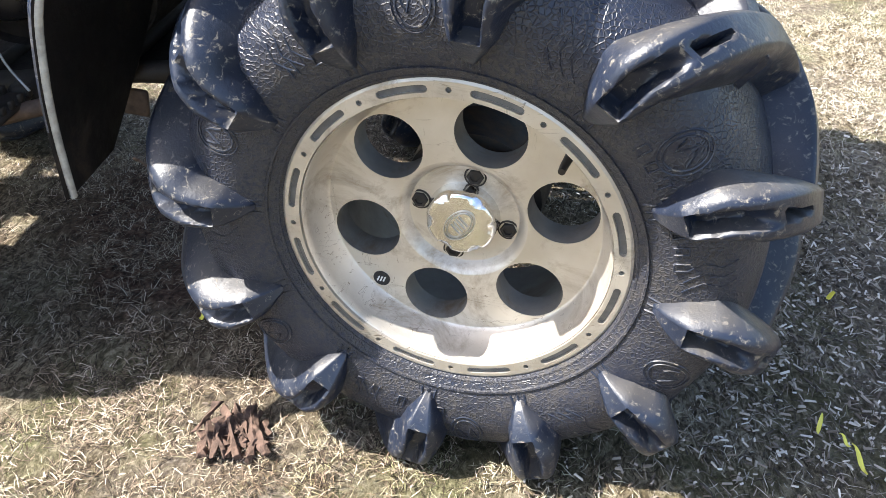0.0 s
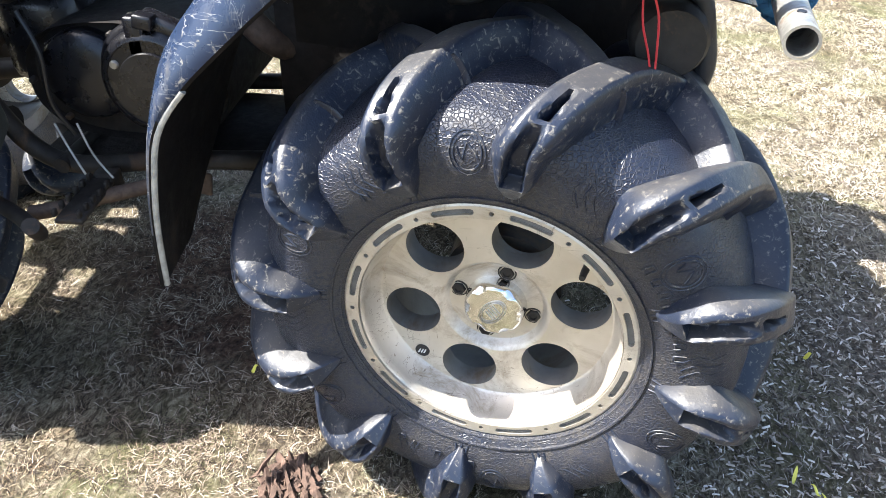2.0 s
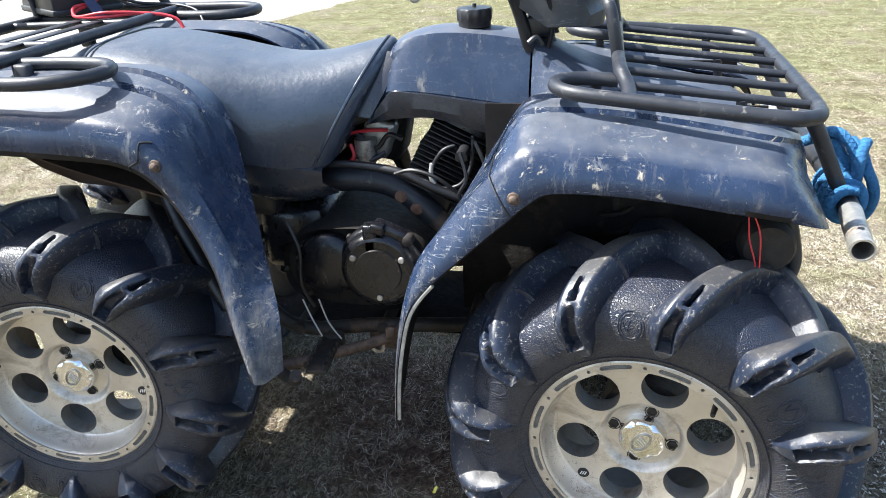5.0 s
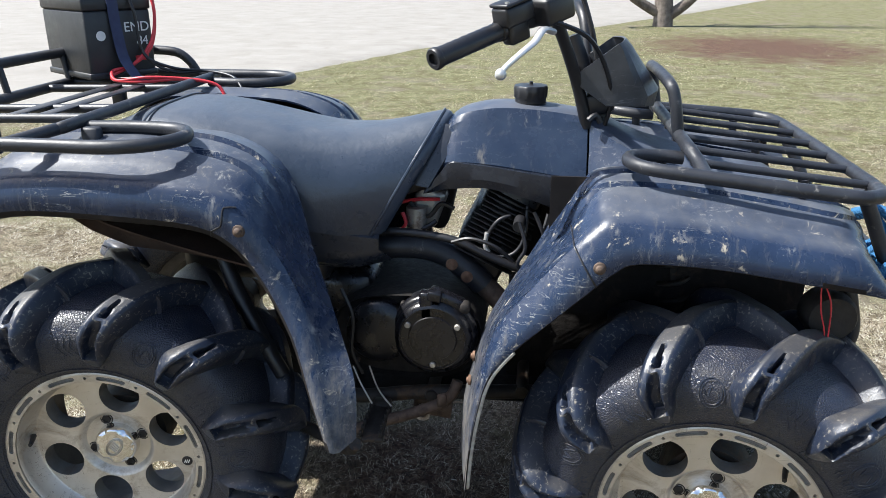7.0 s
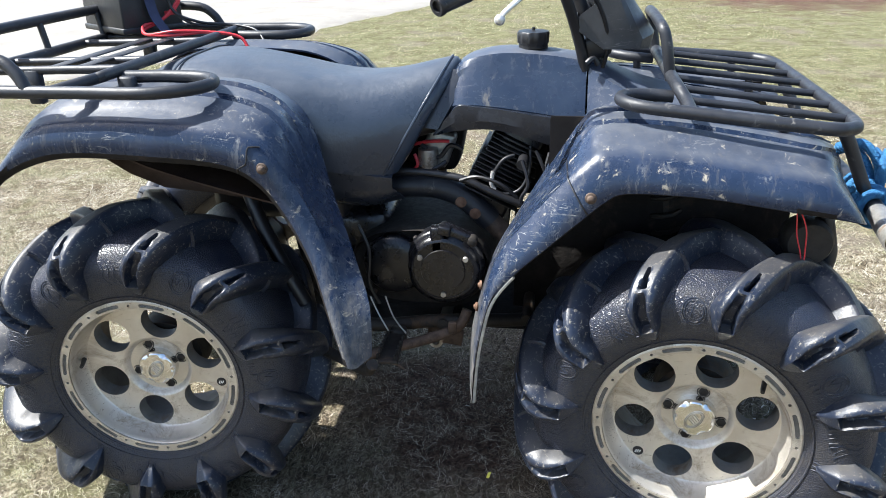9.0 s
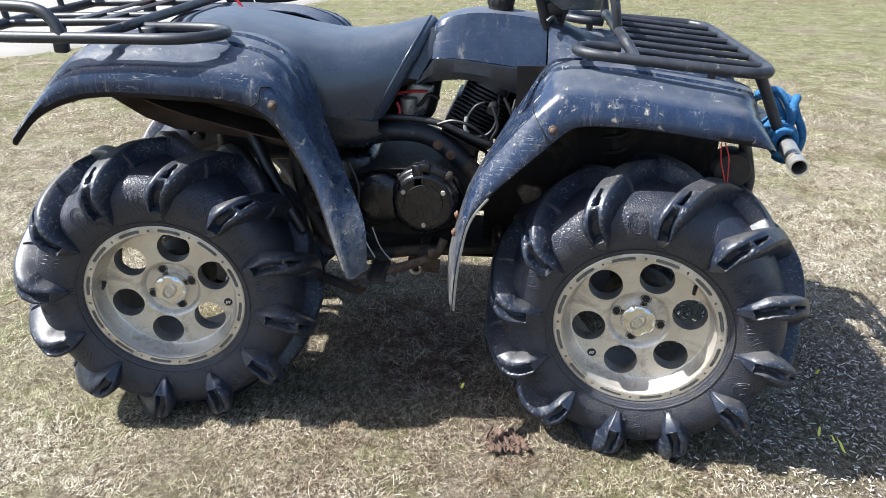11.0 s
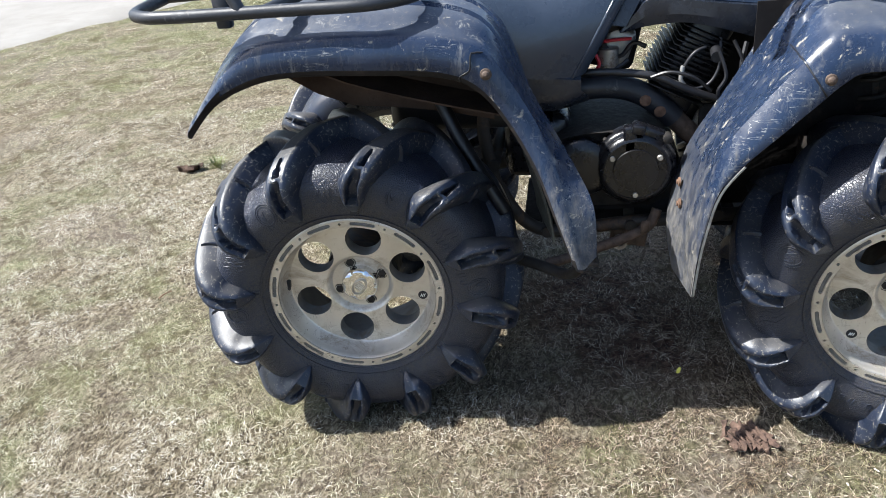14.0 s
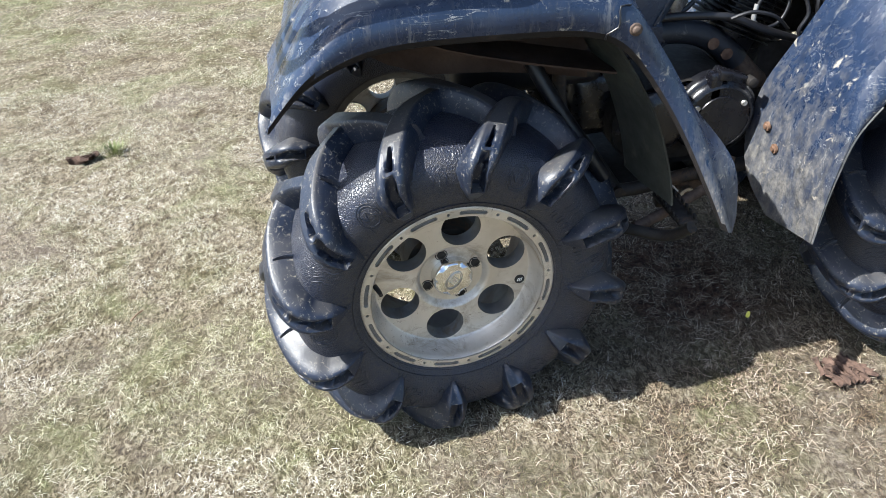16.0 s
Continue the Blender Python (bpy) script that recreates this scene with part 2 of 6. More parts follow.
def tube(bm, points, r, seg=10, n=6, closed=False, caps=True, flat=1.0):
    """Sweeps a round section along a smooth line. r: one radius, or one for each end."""
    line = glide(points, n, closed) if n > 1 else [Vector(q) for q in points]
    m = len(line)
    rings, up = [], Vector((0.13, 0.21, 0.97)).normalized()
    for i, q in enumerate(line):
        d = (line[(i + 1) % m] - line[i - 1]) if closed else (line[min(i + 1, m - 1)] - line[max(i - 1, 0)])
        d.normalize()
        up = up - d * up.dot(d)
        if up.length < 1e-4:
            up = d.orthogonal()
        up.normalize()
        side = d.cross(up)
        rr = r if isinstance(r, (int, float)) else r[0] + (r[1] - r[0]) * i / (m - 1)
        rings.append([bm.verts.new(q + rr * (math.cos(a) * side + flat * math.sin(a) * up)) for a in (2 * math.pi * k / seg for k in range(seg))])
    for i in range(m if closed else m - 1):
        a, b = rings[i], rings[(i + 1) % m]
        for k in range(seg):
            bm.faces.new((a[k], a[(k + 1) % seg], b[(k + 1) % seg], b[k]))
    if caps and not closed:
        bm.faces.new(rings[0][::-1])
        bm.faces.new(rings[-1])
    return bm


def loft(bm, rows, closed=False, caps=False):
    """Faces between rows of points; closed: each row is a ring."""
    vs = [[bm.verts.new(q) for q in row] for row in rows]
    n = len(vs[0])
    for a, b in zip(vs, vs[1:]):
        for k in range(n if closed else n - 1):
            bm.faces.new((a[k], a[(k + 1) % n], b[(k + 1) % n], b[k]))
    if caps:
        bm.faces.new(vs[0][::-1])
        bm.faces.new(vs[-1])
    return bm


def sheet(rows, thick):
    """A shell with real thickness over a grid of points."""
    bm = bmesh.new()
    loft(bm, rows)
    bmesh.ops.recalc_face_normals(bm, faces=bm.faces)
    bm.normal_update()
    bmesh.ops.solidify(bm, geom=bm.faces[:], thickness=thick)
    return bm


def lathe(bm, profile, seg=48, axis="y", at=(0, 0, 0), ends=False):
    """Turns a profile of (radius, along) round an axis."""
    rings = []
    for r, h in profile:
        ring = []
        for k in range(seg):
            a = 2 * math.pi * k / seg
            c, s = r * math.cos(a), r * math.sin(a)
            q = {"y": (c, h, s), "z": (c, s, h), "x": (h, c, s)}[axis]
            ring.append(bm.verts.new(Vector(q) + Vector(at)))
        rings.append(ring)
    for a, b in zip(rings, rings[1:]):
        for k in range(seg):
            bm.faces.new((a[k], a[(k + 1) % seg], b[(k + 1) % seg], b[k]))
    if ends:
        bm.faces.new(rings[0][::-1])
        bm.faces.new(rings[-1])
    return bm


def block(bm, size, m=Matrix.Identity(4), bevel=0.0, segments=2):
    made = bmesh.ops.create_cube(bm, size=1.0, matrix=m @ Matrix.Diagonal((*size, 1)))
    if bevel:
        edges = list({e for v in made["verts"] for e in v.link_edges})
        bmesh.ops.bevel(bm, geom=edges, offset=bevel, segments=segments, affect="EDGES", profile=0.5)
    return bm


def pierced(bm, outlines, y0, y1):
    """A plate between two values of y, with the first outline as its edge and the others as openings; outlines are lists of (x, z)."""
    made = []
    for y in (y0, y1):
        edges = []
        loops = []
        for line in outlines:
            vs = [bm.verts.new((x, y, z)) for x, z in line]
            edges += [bm.edges.new((vs[i], vs[(i + 1) % len(vs)])) for i in range(len(vs))]
            loops.append(vs)
        bmesh.ops.triangle_fill(bm, use_beauty=True, edges=edges, normal=(0, 1, 0))
        made.append(loops)
    for a, b in zip(*made):
        for i in range(len(a)):
            j = (i + 1) % len(a)
            bm.faces.new((a[i], a[j], b[j], b[i]))
    return bm


def ring_of(r, n, cx=0.0, cz=0.0, start_at=0.0):
    return [(cx + r * math.cos(start_at + 2 * math.pi * k / n), cz + r * math.sin(start_at + 2 * math.pi * k / n)) for k in range(n)]


# ---------- ground ----------
def lie(x, y):
    """The height of the lawn."""
    return 0.012 * noise.noise((x * 2.1, y * 2.1, 0.3)) + 0.006 * noise.noise((x * 7.0, y * 7.0, 4.0)) - 0.004


def stretch_axis(lo, hi, step, far):
    inner = list(np.arange(lo, hi + step / 2, step))
    out, d = [], step * 2
    a, b = lo, hi
    while b - hi < far:
        d *= 1.45
        a, b = a - d, b + d
        out.append((a, b))
    return [p[0] for p in reversed(out)] + inner + [p[1] for p in out]


def greener_far(nt, value):
    """The lawn grows greener away from the machine, towards the trees."""
    tc = nt.nodes.new("ShaderNodeTexCoord")
    sp = nt.nodes.new("ShaderNodeSeparateXYZ")
    nt.links.new(tc.outputs["Object"], sp.inputs[0])
    mr = nt.nodes.new("ShaderNodeMapRange")
    mr.inputs[1].default_value, mr.inputs[2].default_value, mr.inputs[4].default_value = 2.4, 6.5, 0.20
    nt.links.new(sp.outputs[1], mr.inputs[0])
    ad = nt.nodes.new("ShaderNodeMath")
    nt.links.new(mr.outputs[0], ad.inputs[0])
    nt.links.new(value, ad.inputs[1])
    return ad.outputs[0]


def build_ground():
    xs, ys = stretch_axis(-2.6, 3.0, 0.06, 260), stretch_axis(-1.8, 3.6, 0.06, 260)
    bm = bmesh.new()
    loft(bm, [[(x, y, lie(x, y)) for x in xs] for y in ys])
    m, nt, p = start("lawn_soil")
    thatch = ramp(nt, noise_tex(nt, 90, 8, 0.7, (1.0, 0.5, 1.0), 1.2), [(0.34, (0.020, 0.015, 0.010)), (0.47, (0.12, 0.096, 0.064)), (0.60, (0.33, 0.285, 0.205)), (0.78, (0.56, 0.51, 0.41))])
    soil = ramp(nt, noise_tex(nt, 70, 9, 0.75), [(0.3, (0.028, 0.022, 0.017)), (0.52, (0.155, 0.125, 0.10)), (0.75, (0.48, 0.43, 0.37))])
    dark_soil = ramp(nt, noise_tex(nt, 70, 9, 0.75), [(0.34, (0.010, 0.006, 0.004)), (0.50, (0.068, 0.037, 0.024)), (0.70, (0.22, 0.145, 0.10))])
    green = ramp(nt, noise_tex(nt, 60, 6), [(0.3, (0.060, 0.066, 0.026)), (0.7, (0.21, 0.205, 0.105))])
    bare = ramp(nt, noise_tex(nt, 1.7, 5, 0.62), [(0.52, (0, 0, 0)), (0.64, (1, 1, 1))])
    lush = ramp(nt, greener_far(nt, noise_tex(nt, 2.6, 8, 0.72, None, 0.8)), [(0.48, (0, 0, 0)), (0.68, (0.85, 0.85, 0.85))])
    # broken ground under and in front of the machine, and a planting bed far behind it
    beds = []
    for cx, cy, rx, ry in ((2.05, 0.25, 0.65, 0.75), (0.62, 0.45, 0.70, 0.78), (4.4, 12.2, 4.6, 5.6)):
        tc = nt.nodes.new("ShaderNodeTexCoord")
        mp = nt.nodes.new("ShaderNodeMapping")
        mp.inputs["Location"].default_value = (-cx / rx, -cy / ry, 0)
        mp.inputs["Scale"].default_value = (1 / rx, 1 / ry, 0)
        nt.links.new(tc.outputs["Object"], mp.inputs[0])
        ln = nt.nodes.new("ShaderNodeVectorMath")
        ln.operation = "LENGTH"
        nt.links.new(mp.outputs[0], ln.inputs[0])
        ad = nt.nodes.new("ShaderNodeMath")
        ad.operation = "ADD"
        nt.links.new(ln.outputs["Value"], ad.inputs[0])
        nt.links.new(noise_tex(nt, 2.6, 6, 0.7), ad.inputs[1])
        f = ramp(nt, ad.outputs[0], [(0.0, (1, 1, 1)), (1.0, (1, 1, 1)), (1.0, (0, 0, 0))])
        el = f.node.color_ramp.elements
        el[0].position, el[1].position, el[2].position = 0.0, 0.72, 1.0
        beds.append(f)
    c = mix(nt, thatch, green, lush)
    c = mix(nt, c, ramp(nt, noise_tex(nt, 5.5, 10, 0.75), [(0.36, (0.50, 0.46, 0.38)), (0.58, (1, 1, 1))]), 1.0, "MULTIPLY")
    c = mix(nt, c, soil, mix(nt, bare, (0.0, 0.0, 0.0), 0.45))
    c = mix(nt, c, soil, beds[0])
    # brown soil and mulch; the tone under the machine also carries its shade
    c = mix(nt, c, dark_soil, mix(nt, beds[1], beds[2], 1.0, "LIGHTEN"))
    nt.links.new(c, p.inputs["Base Color"])
    p.inputs["Roughness"].default_value = 0.95
    p.inputs["Specular IOR Level"].default_value = 0.2
    bump(nt, p, noise_tex(nt, 110, 8, 0.75), 1.0, 0.012)
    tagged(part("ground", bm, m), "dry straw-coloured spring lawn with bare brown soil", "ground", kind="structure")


def straw_material(name, stops, green):
    m, nt, p = start(name)
    g = nt.nodes.new("ShaderNodeNewGeometry")
    c = ramp(nt, g.outputs["Random Per Island"], stops)
    if green:
        f = ramp(nt, greener_far(nt, noise_tex(nt, 2.6, 8, 0.72, None, 0.8)), [(0.44, (0.06, 0.06, 0.06)), (0.64, (0.75, 0.75, 0.75))])
        gr = ramp(nt, g.outputs["Random Per Island"], [(0.0, (0.07, 0.085, 0.025)), (0.5, (0.21, 0.23, 0.085)), (1.0, (0.42, 0.39, 0.23))])
        c = mix(nt, c, gr, f)
    c = mix(nt, c, ramp(nt, noise_tex(nt, 24, 5, 0.65), [(0.38, (0.60, 0.55, 0.48)), (0.50, (1, 1, 1))]), 1.0, "MULTIPLY")
    c = mix(nt, c, ramp(nt, noise_tex(nt, 3.2, 8, 0.7), [(0.50, (1, 1, 1)), (0.68, (0.58, 0.50, 0.41))]), 1.0, "MULTIPLY")
    nt.links.new(c, p.inputs["Base Color"])
    p.inputs["Roughness"].default_value = 0.65
    p.inputs["Specular IOR Level"].default_value = 0.35
    return m


def straw(name, label, count, box, mat, length=(0.025, 0.075), width=(0.0012, 0.0028), steep=0.45, thin=None, seed=1):
    """Loose blades of dry grass, each bent once, as one object."""
    rng = np.random.default_rng(seed)
    x = rng.uniform(box[0], box[1], count)
    y = rng.uniform(box[2], box[3], count)
    # thinned out towards the borders of the stretch
    border = np.clip(np.minimum(np.minimum(x - box[0], box[1] - x), y - box[2]) / 0.7, 0, 1)
    keep = rng.uniform(0, 1, count) < border * (1 if thin is None else thin(x, y))
    x, y = x[keep], y[keep]
    n = len(x)
    z = np.array([lie(a, b) for a, b in zip(x, y)])
    az = rng.uniform(0, 2 * np.pi, n)
    el = np.abs(rng.normal(0, steep, n)).clip(0.03, 1.2)
    ln = rng.uniform(*length, n)
    wd = rng.uniform(*width, n)
    d = np.stack([np.cos(az) * np.cos(el), np.sin(az) * np.cos(el), np.sin(el)], 1)
    side = np.stack([-np.sin(az), np.cos(az), rng.normal(0, 0.3, n)], 1)
    side /= np.linalg.norm(side, axis=1)[:, None]
    base = np.stack([x, y, z - 0.001 + rng.uniform(0, 0.006, n)], 1)
    mid = base + d * (ln * 0.55)[:, None]
    bend = rng.normal(0, 0.35, n)
    az2, el2 = az + bend, (el - rng.uniform(0.1, 0.6, n)).clip(-0.15, 1.2)
    d2 = np.stack([np.cos(az2) * np.cos(el2), np.sin(az2) * np.cos(el2), np.sin(el2)], 1)
    tip = mid + d2 * (ln * 0.45)[:, None]
    w = wd[:, None] * side
    v = np.stack([base - w * 0.5, base + w * 0.5, mid - w * 0.45, mid + w * 0.45, tip], 1).reshape(-1, 3)
    me = bpy.data.meshes.new(name)
    i = np.arange(n) * 5
    loops = np.stack([i, i + 1, i + 3, i + 2, i + 2, i + 3, i + 4], 1).ravel()
    me.vertices.add(n * 5)
    me.vertices.foreach_set("co", v.ravel())
    me.loops.add(n * 7)
    me.loops.foreach_set("vertex_index", loops)
    me.polygons.add(n * 2)
    me.polygons.foreach_set("loop_start", np.stack([np.arange(n) * 7, np.arange(n) * 7 + 4], 1).ravel())
    me.update()
    me.validate()
    me.materials.append(mat)
    return tagged(new(name, me), label, "grass", kind="stuff")


def patchy(x, y, cell, seed):
    """Smooth random values from 0 to 1 over the lawn."""
    rng = np.random.default_rng(seed)
    g = rng.uniform(0, 1, (256, 256))
    u, v = x / cell + 77.3, y / cell + 31.9
    i, j = np.floor(u).astype(int), np.floor(v).astype(int)
    s, t = u - i, v - j
    s, t = s * s * (3 - 2 * s), t * t * (3 - 2 * t)
    a, b, c, d = g[i % 256, j % 256], g[(i + 1) % 256, j % 256], g[i % 256, (j + 1) % 256], g[(i + 1) % 256, (j + 1) % 256]
    return (a * (1 - s) + b * s) * (1 - t) + (c * (1 - s) + d * s) * t


def tufts(x, y):
    return np.clip(3.0 * patchy(x, y, 0.030, 5) * (0.4 + patchy(x, y, 0.14, 6)) - 0.50, 0.05, 1)


def far_tufts(x, y):
    bed = np.hypot((x - 4.4) / 1.9, (y - 12.2) / 2.3) < 1.0
    return np.where(bed, 0.04, 1.0) * np.clip(2.2 * patchy(x, y, 0.07, 8) * (0.5 + patchy(x, y, 0.4, 9)) - 0.25, 0.05, 1)


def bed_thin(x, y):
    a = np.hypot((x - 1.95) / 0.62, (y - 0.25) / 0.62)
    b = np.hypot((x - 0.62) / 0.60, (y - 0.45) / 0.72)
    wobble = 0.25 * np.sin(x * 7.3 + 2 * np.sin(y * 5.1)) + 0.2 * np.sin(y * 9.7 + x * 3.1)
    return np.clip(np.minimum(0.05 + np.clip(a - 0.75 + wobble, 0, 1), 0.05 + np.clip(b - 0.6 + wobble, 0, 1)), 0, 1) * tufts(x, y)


STRAW_STOPS = [(0.0, (0.04, 0.028, 0.018)), (0.24, (0.14, 0.105, 0.066)), (0.48, (0.41, 0.365, 0.27)), (0.80, (0.62, 0.58, 0.475)), (1.0, (0.78, 0.765, 0.70))]


def build_grass():
    dry = straw_material("dry_grass", STRAW_STOPS, True)
    straw("dry_grass", "flattened dry straw-coloured grass with a few green blades", 1150000, (-2.6, 3.1, -1.1, 2.5), dry, (0.007, 0.025), (0.0005, 0.0014), 0.46, thin=bed_thin)
    straw("thin_grass", "short patchy dry lawn further off", 330000, (-4.5, 4.5, 2.4, 7.0), dry, (0.010, 0.034), (0.0011, 0.0028), 0.35, thin=far_tufts, seed=2)
    straw("far_grass", "distant patchy dry lawn", 130000, (-4.0, 8.0, 7.0, 16.0), dry, (0.02, 0.05), (0.002, 0.005), 0.4, thin=far_tufts, seed=4)
    grey = straw_material("dead_stalks", [(0.0, (0.045, 0.036, 0.027)), (0.45, (0.19, 0.16, 0.125)), (1.0, (0.58, 0.53, 0.46))], False)
    straw("dead_stalks", "grey dead stalks and needles on bare soil", 60000, (1.30, 2.7, -0.6, 1.4), grey, (0.008, 0.030), (0.0005, 0.0015), 0.30, seed=3)
    # dead brown grass, its stops lowered to carry the machine's shade
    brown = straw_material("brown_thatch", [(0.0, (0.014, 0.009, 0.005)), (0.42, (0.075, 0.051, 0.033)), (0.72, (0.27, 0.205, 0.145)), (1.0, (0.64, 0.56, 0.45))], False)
    straw("brown_thatch", "dead brown grass under the machine, toned down for its shade", 230000, (-0.10, 1.60, -0.65, 1.3), brown, (0.008, 0.032), (0.0005, 0.0014), 0.42, thin=tufts, seed=6)


def build_drive():
    edge = glide([Vector((*p, 0)) for p in ((-7.0, 0.4), (-4.6, 3.6), (-3.69, 4.98), (-3.1, 6.1), (-2.45, 7.6), (-1.95, 9.3), (-0.9, 11.7), (0.6, 14.0), (2.6, 17.5), (6.0, 24.0), (14.0, 40.0))], 8)
    bm = bmesh.new()
    rows = []
    for k, q in enumerate(edge):
        w = 0.10 * noise.noise((q.x * 3, q.y * 3, 0)) + 0.04 * noise.noise((q.x * 11, q.y * 11, 2))
        d = Vector((-0.84, 0.54, 0))
        rows.append([q + d * (w + s) + Vector((0, 0, h)) for s, h in ((-0.10, -0.01), (0.0, 0.018), (0.25, 0.03), (1.5, 0.035), (6, 0.04), (20, 0.04), (80, 0.04))])
    loft(bm, rows)
    m = material("pale_concrete", (0.185, 0.170, 0.150), (0.24, 0.225, 0.202), (0.8, 0.95), scale=1.6, dirt=(0.17, 0.15, 0.128), dirt_at=(0.5, 0.75), dirt_scale=2.4, bump_scale=90, bump_by=0.003)
    tagged(part("road", bm, m), "pale sandy concrete driveway with a ragged edge", "driveway", kind="structure")


# ---------- wheels ----------
# in a wheel's own metres: the axle along y, the outer lip of the rim at y = 0, the outside towards -y
CARCASS = [(0.197, 0.004), (0.205, -0.006), (0.222, -0.014), (0.250, -0.022), (0.280, -0.022), (0.305, -0.012), (0.322, 0.010), (0.332, 0.045),
           (0.337, 0.085), (0.338, 0.110), (0.337, 0.135), (0.332, 0.175), (0.322, 0.210), (0.305, 0.232), (0.280, 0.242), (0.250, 0.242), (0.222, 0.234), (0.205, 0.226), (0.197, 0.216)]
LUGS = 12
BADGE_R = 0.1475
SECTION = [Vector(q) for q in glide([(r, y, 0) for r, y in CARCASS], 10)]


def carcass_at(s):
    """Point (r, y) and outward normal of the tyre's section, s from 0 (outer bead) to 1 (inner bead)."""
    f = s * (len(SECTION) - 1)
    i = min(int(f), len(SECTION) - 2)
    p = SECTION[i].lerp(SECTION[i + 1], f - i)
    lo, hi = max(f - 14, 0), min(f + 14, len(SECTION) - 1)
    a, b = (SECTION[int(k)].lerp(SECTION[min(int(k) + 1, len(SECTION) - 1)], k - int(k)) for k in (lo, hi))
    d = (b - a).normalized()
    return p.x, p.y, d.y, -d.x


def lug_mesh(flip):
    """One paddle of the tread: a forked end on the shoulder, then a rib that sweeps over the tread past its middle."""
    bm = bmesh.new()
    rows = []
    cuts = [0.0, 0.02, 0.05, 0.08, 0.11, 0.13, 0.142, 0.152, 0.162] + [0.18 + 0.02 * k for k in range(9)] + [0.352, 0.362, 0.372, 0.384, 0.394, 0.404] + [0.42 + 0.018 * k for k in range(5)] + [0.505, 0.52] + [0.55 + 0.034 * k for k in range(13)] + [0.985, 1.0]
    marks = (-1, -0.95, -0.88, -0.78, -0.66, -0.56, -0.48, -0.40, -0.30, -0.18, 0, 0.18, 0.30, 0.40, 0.48, 0.56, 0.66, 0.78, 0.88, 0.95, 1)

    def clip(v):
        return max(0.0, min(1.0, v))
    for t in cuts:
        s = 0.115 + t * 0.50
        sweep = -radians(28 * max(0.0, (t - 0.24) / 0.76) ** 1.2)
        half = 0.003 + 0.018 * clip(t / 0.13) + 0.013 * clip((t - 0.13) / 0.17) - 0.012 * max(0, t - 0.42) / 0.58
        top = 0.0005 + 0.030 * clip(t / 0.14) + 0.015 * clip((t - 0.14) / 0.16)
        top *= 1 - 0.22 * max(0, t - 0.72) / 0.28
        if t in (0.0, 1.0):
            top = -0.004
        # two hollows, one behind the other, split by a web
        wide = 0.60 - 1.5 * max(0.0, t - 0.15) if t < 0.345 else 0.26 - 1.6 * (t - 0.35)
        along = clip((t - 0.142) / 0.012) * clip((0.330 - t) / 0.020) + clip((t - 0.352) / 0.012) * clip((0.450 - t) / 0.020)
        row = []
        for w in marks:
            edge = min(1.0, (1 - abs(w)) / 0.36)
            h = -0.006 + (top + 0.006) * math.sin(edge * math.pi / 2) ** 0.6
            h -= along * clip((wide - abs(w)) / 0.13) * min(0.024, top * 0.8)
            r, y, nr, ny = carcass_at(s)
            ww = w * half * (1.14 - 0.26 * edge)
            r2, y2 = r + nr * h, y + ny * h
            ang = sweep + ww / max(r2, 0.2)
            row.append((-r2 * math.sin(ang), 0.110 * 2 - y2 if flip else y2, r2 * math.cos(ang)))
        rows.append(row)
    loft(bm, rows)
    bmesh.ops.recalc_face_normals(bm, faces=bm.faces)
    me = bpy.data.meshes.new("tread_lug")
    bm.to_mesh(me)
    bm.free()
    me.materials.append(M_RUBBER)
    smooth_by(me, 58)
    return me


def slot_outline(r0, r1, a0, a1, n=7):
    mid, cap = (r0 + r1) / 2, (r1 - r0) / 2
    out = []
    for k in range(n):
        a = a0 + (a1 - a0) * k / (n - 1)
        out.append((r1 * math.cos(a), r1 * math.sin(a)))
    for k in range(1, 4):
        t = math.pi / 2 - math.pi * k / 4
        out.append(((mid + cap * math.sin(t)) * math.cos(a1 + cap * math.cos(t) / mid), (mid + cap * math.sin(t)) * math.sin(a1 + cap * math.cos(t) / mid)))
    for k in range(n):
        a = a1 + (a0 - a1) * k / (n - 1)
        out.append((r0 * math.cos(a), r0 * math.sin(a)))
    for k in range(1, 4):
        t = -math.pi / 2 + math.pi * k / 4
        out.append(((mid + cap * math.sin(t)) * math.cos(a0 - cap * math.cos(t) / mid), (mid + cap * math.sin(t)) * math.sin(a0 - cap * math.cos(t) / mid)))
    return out


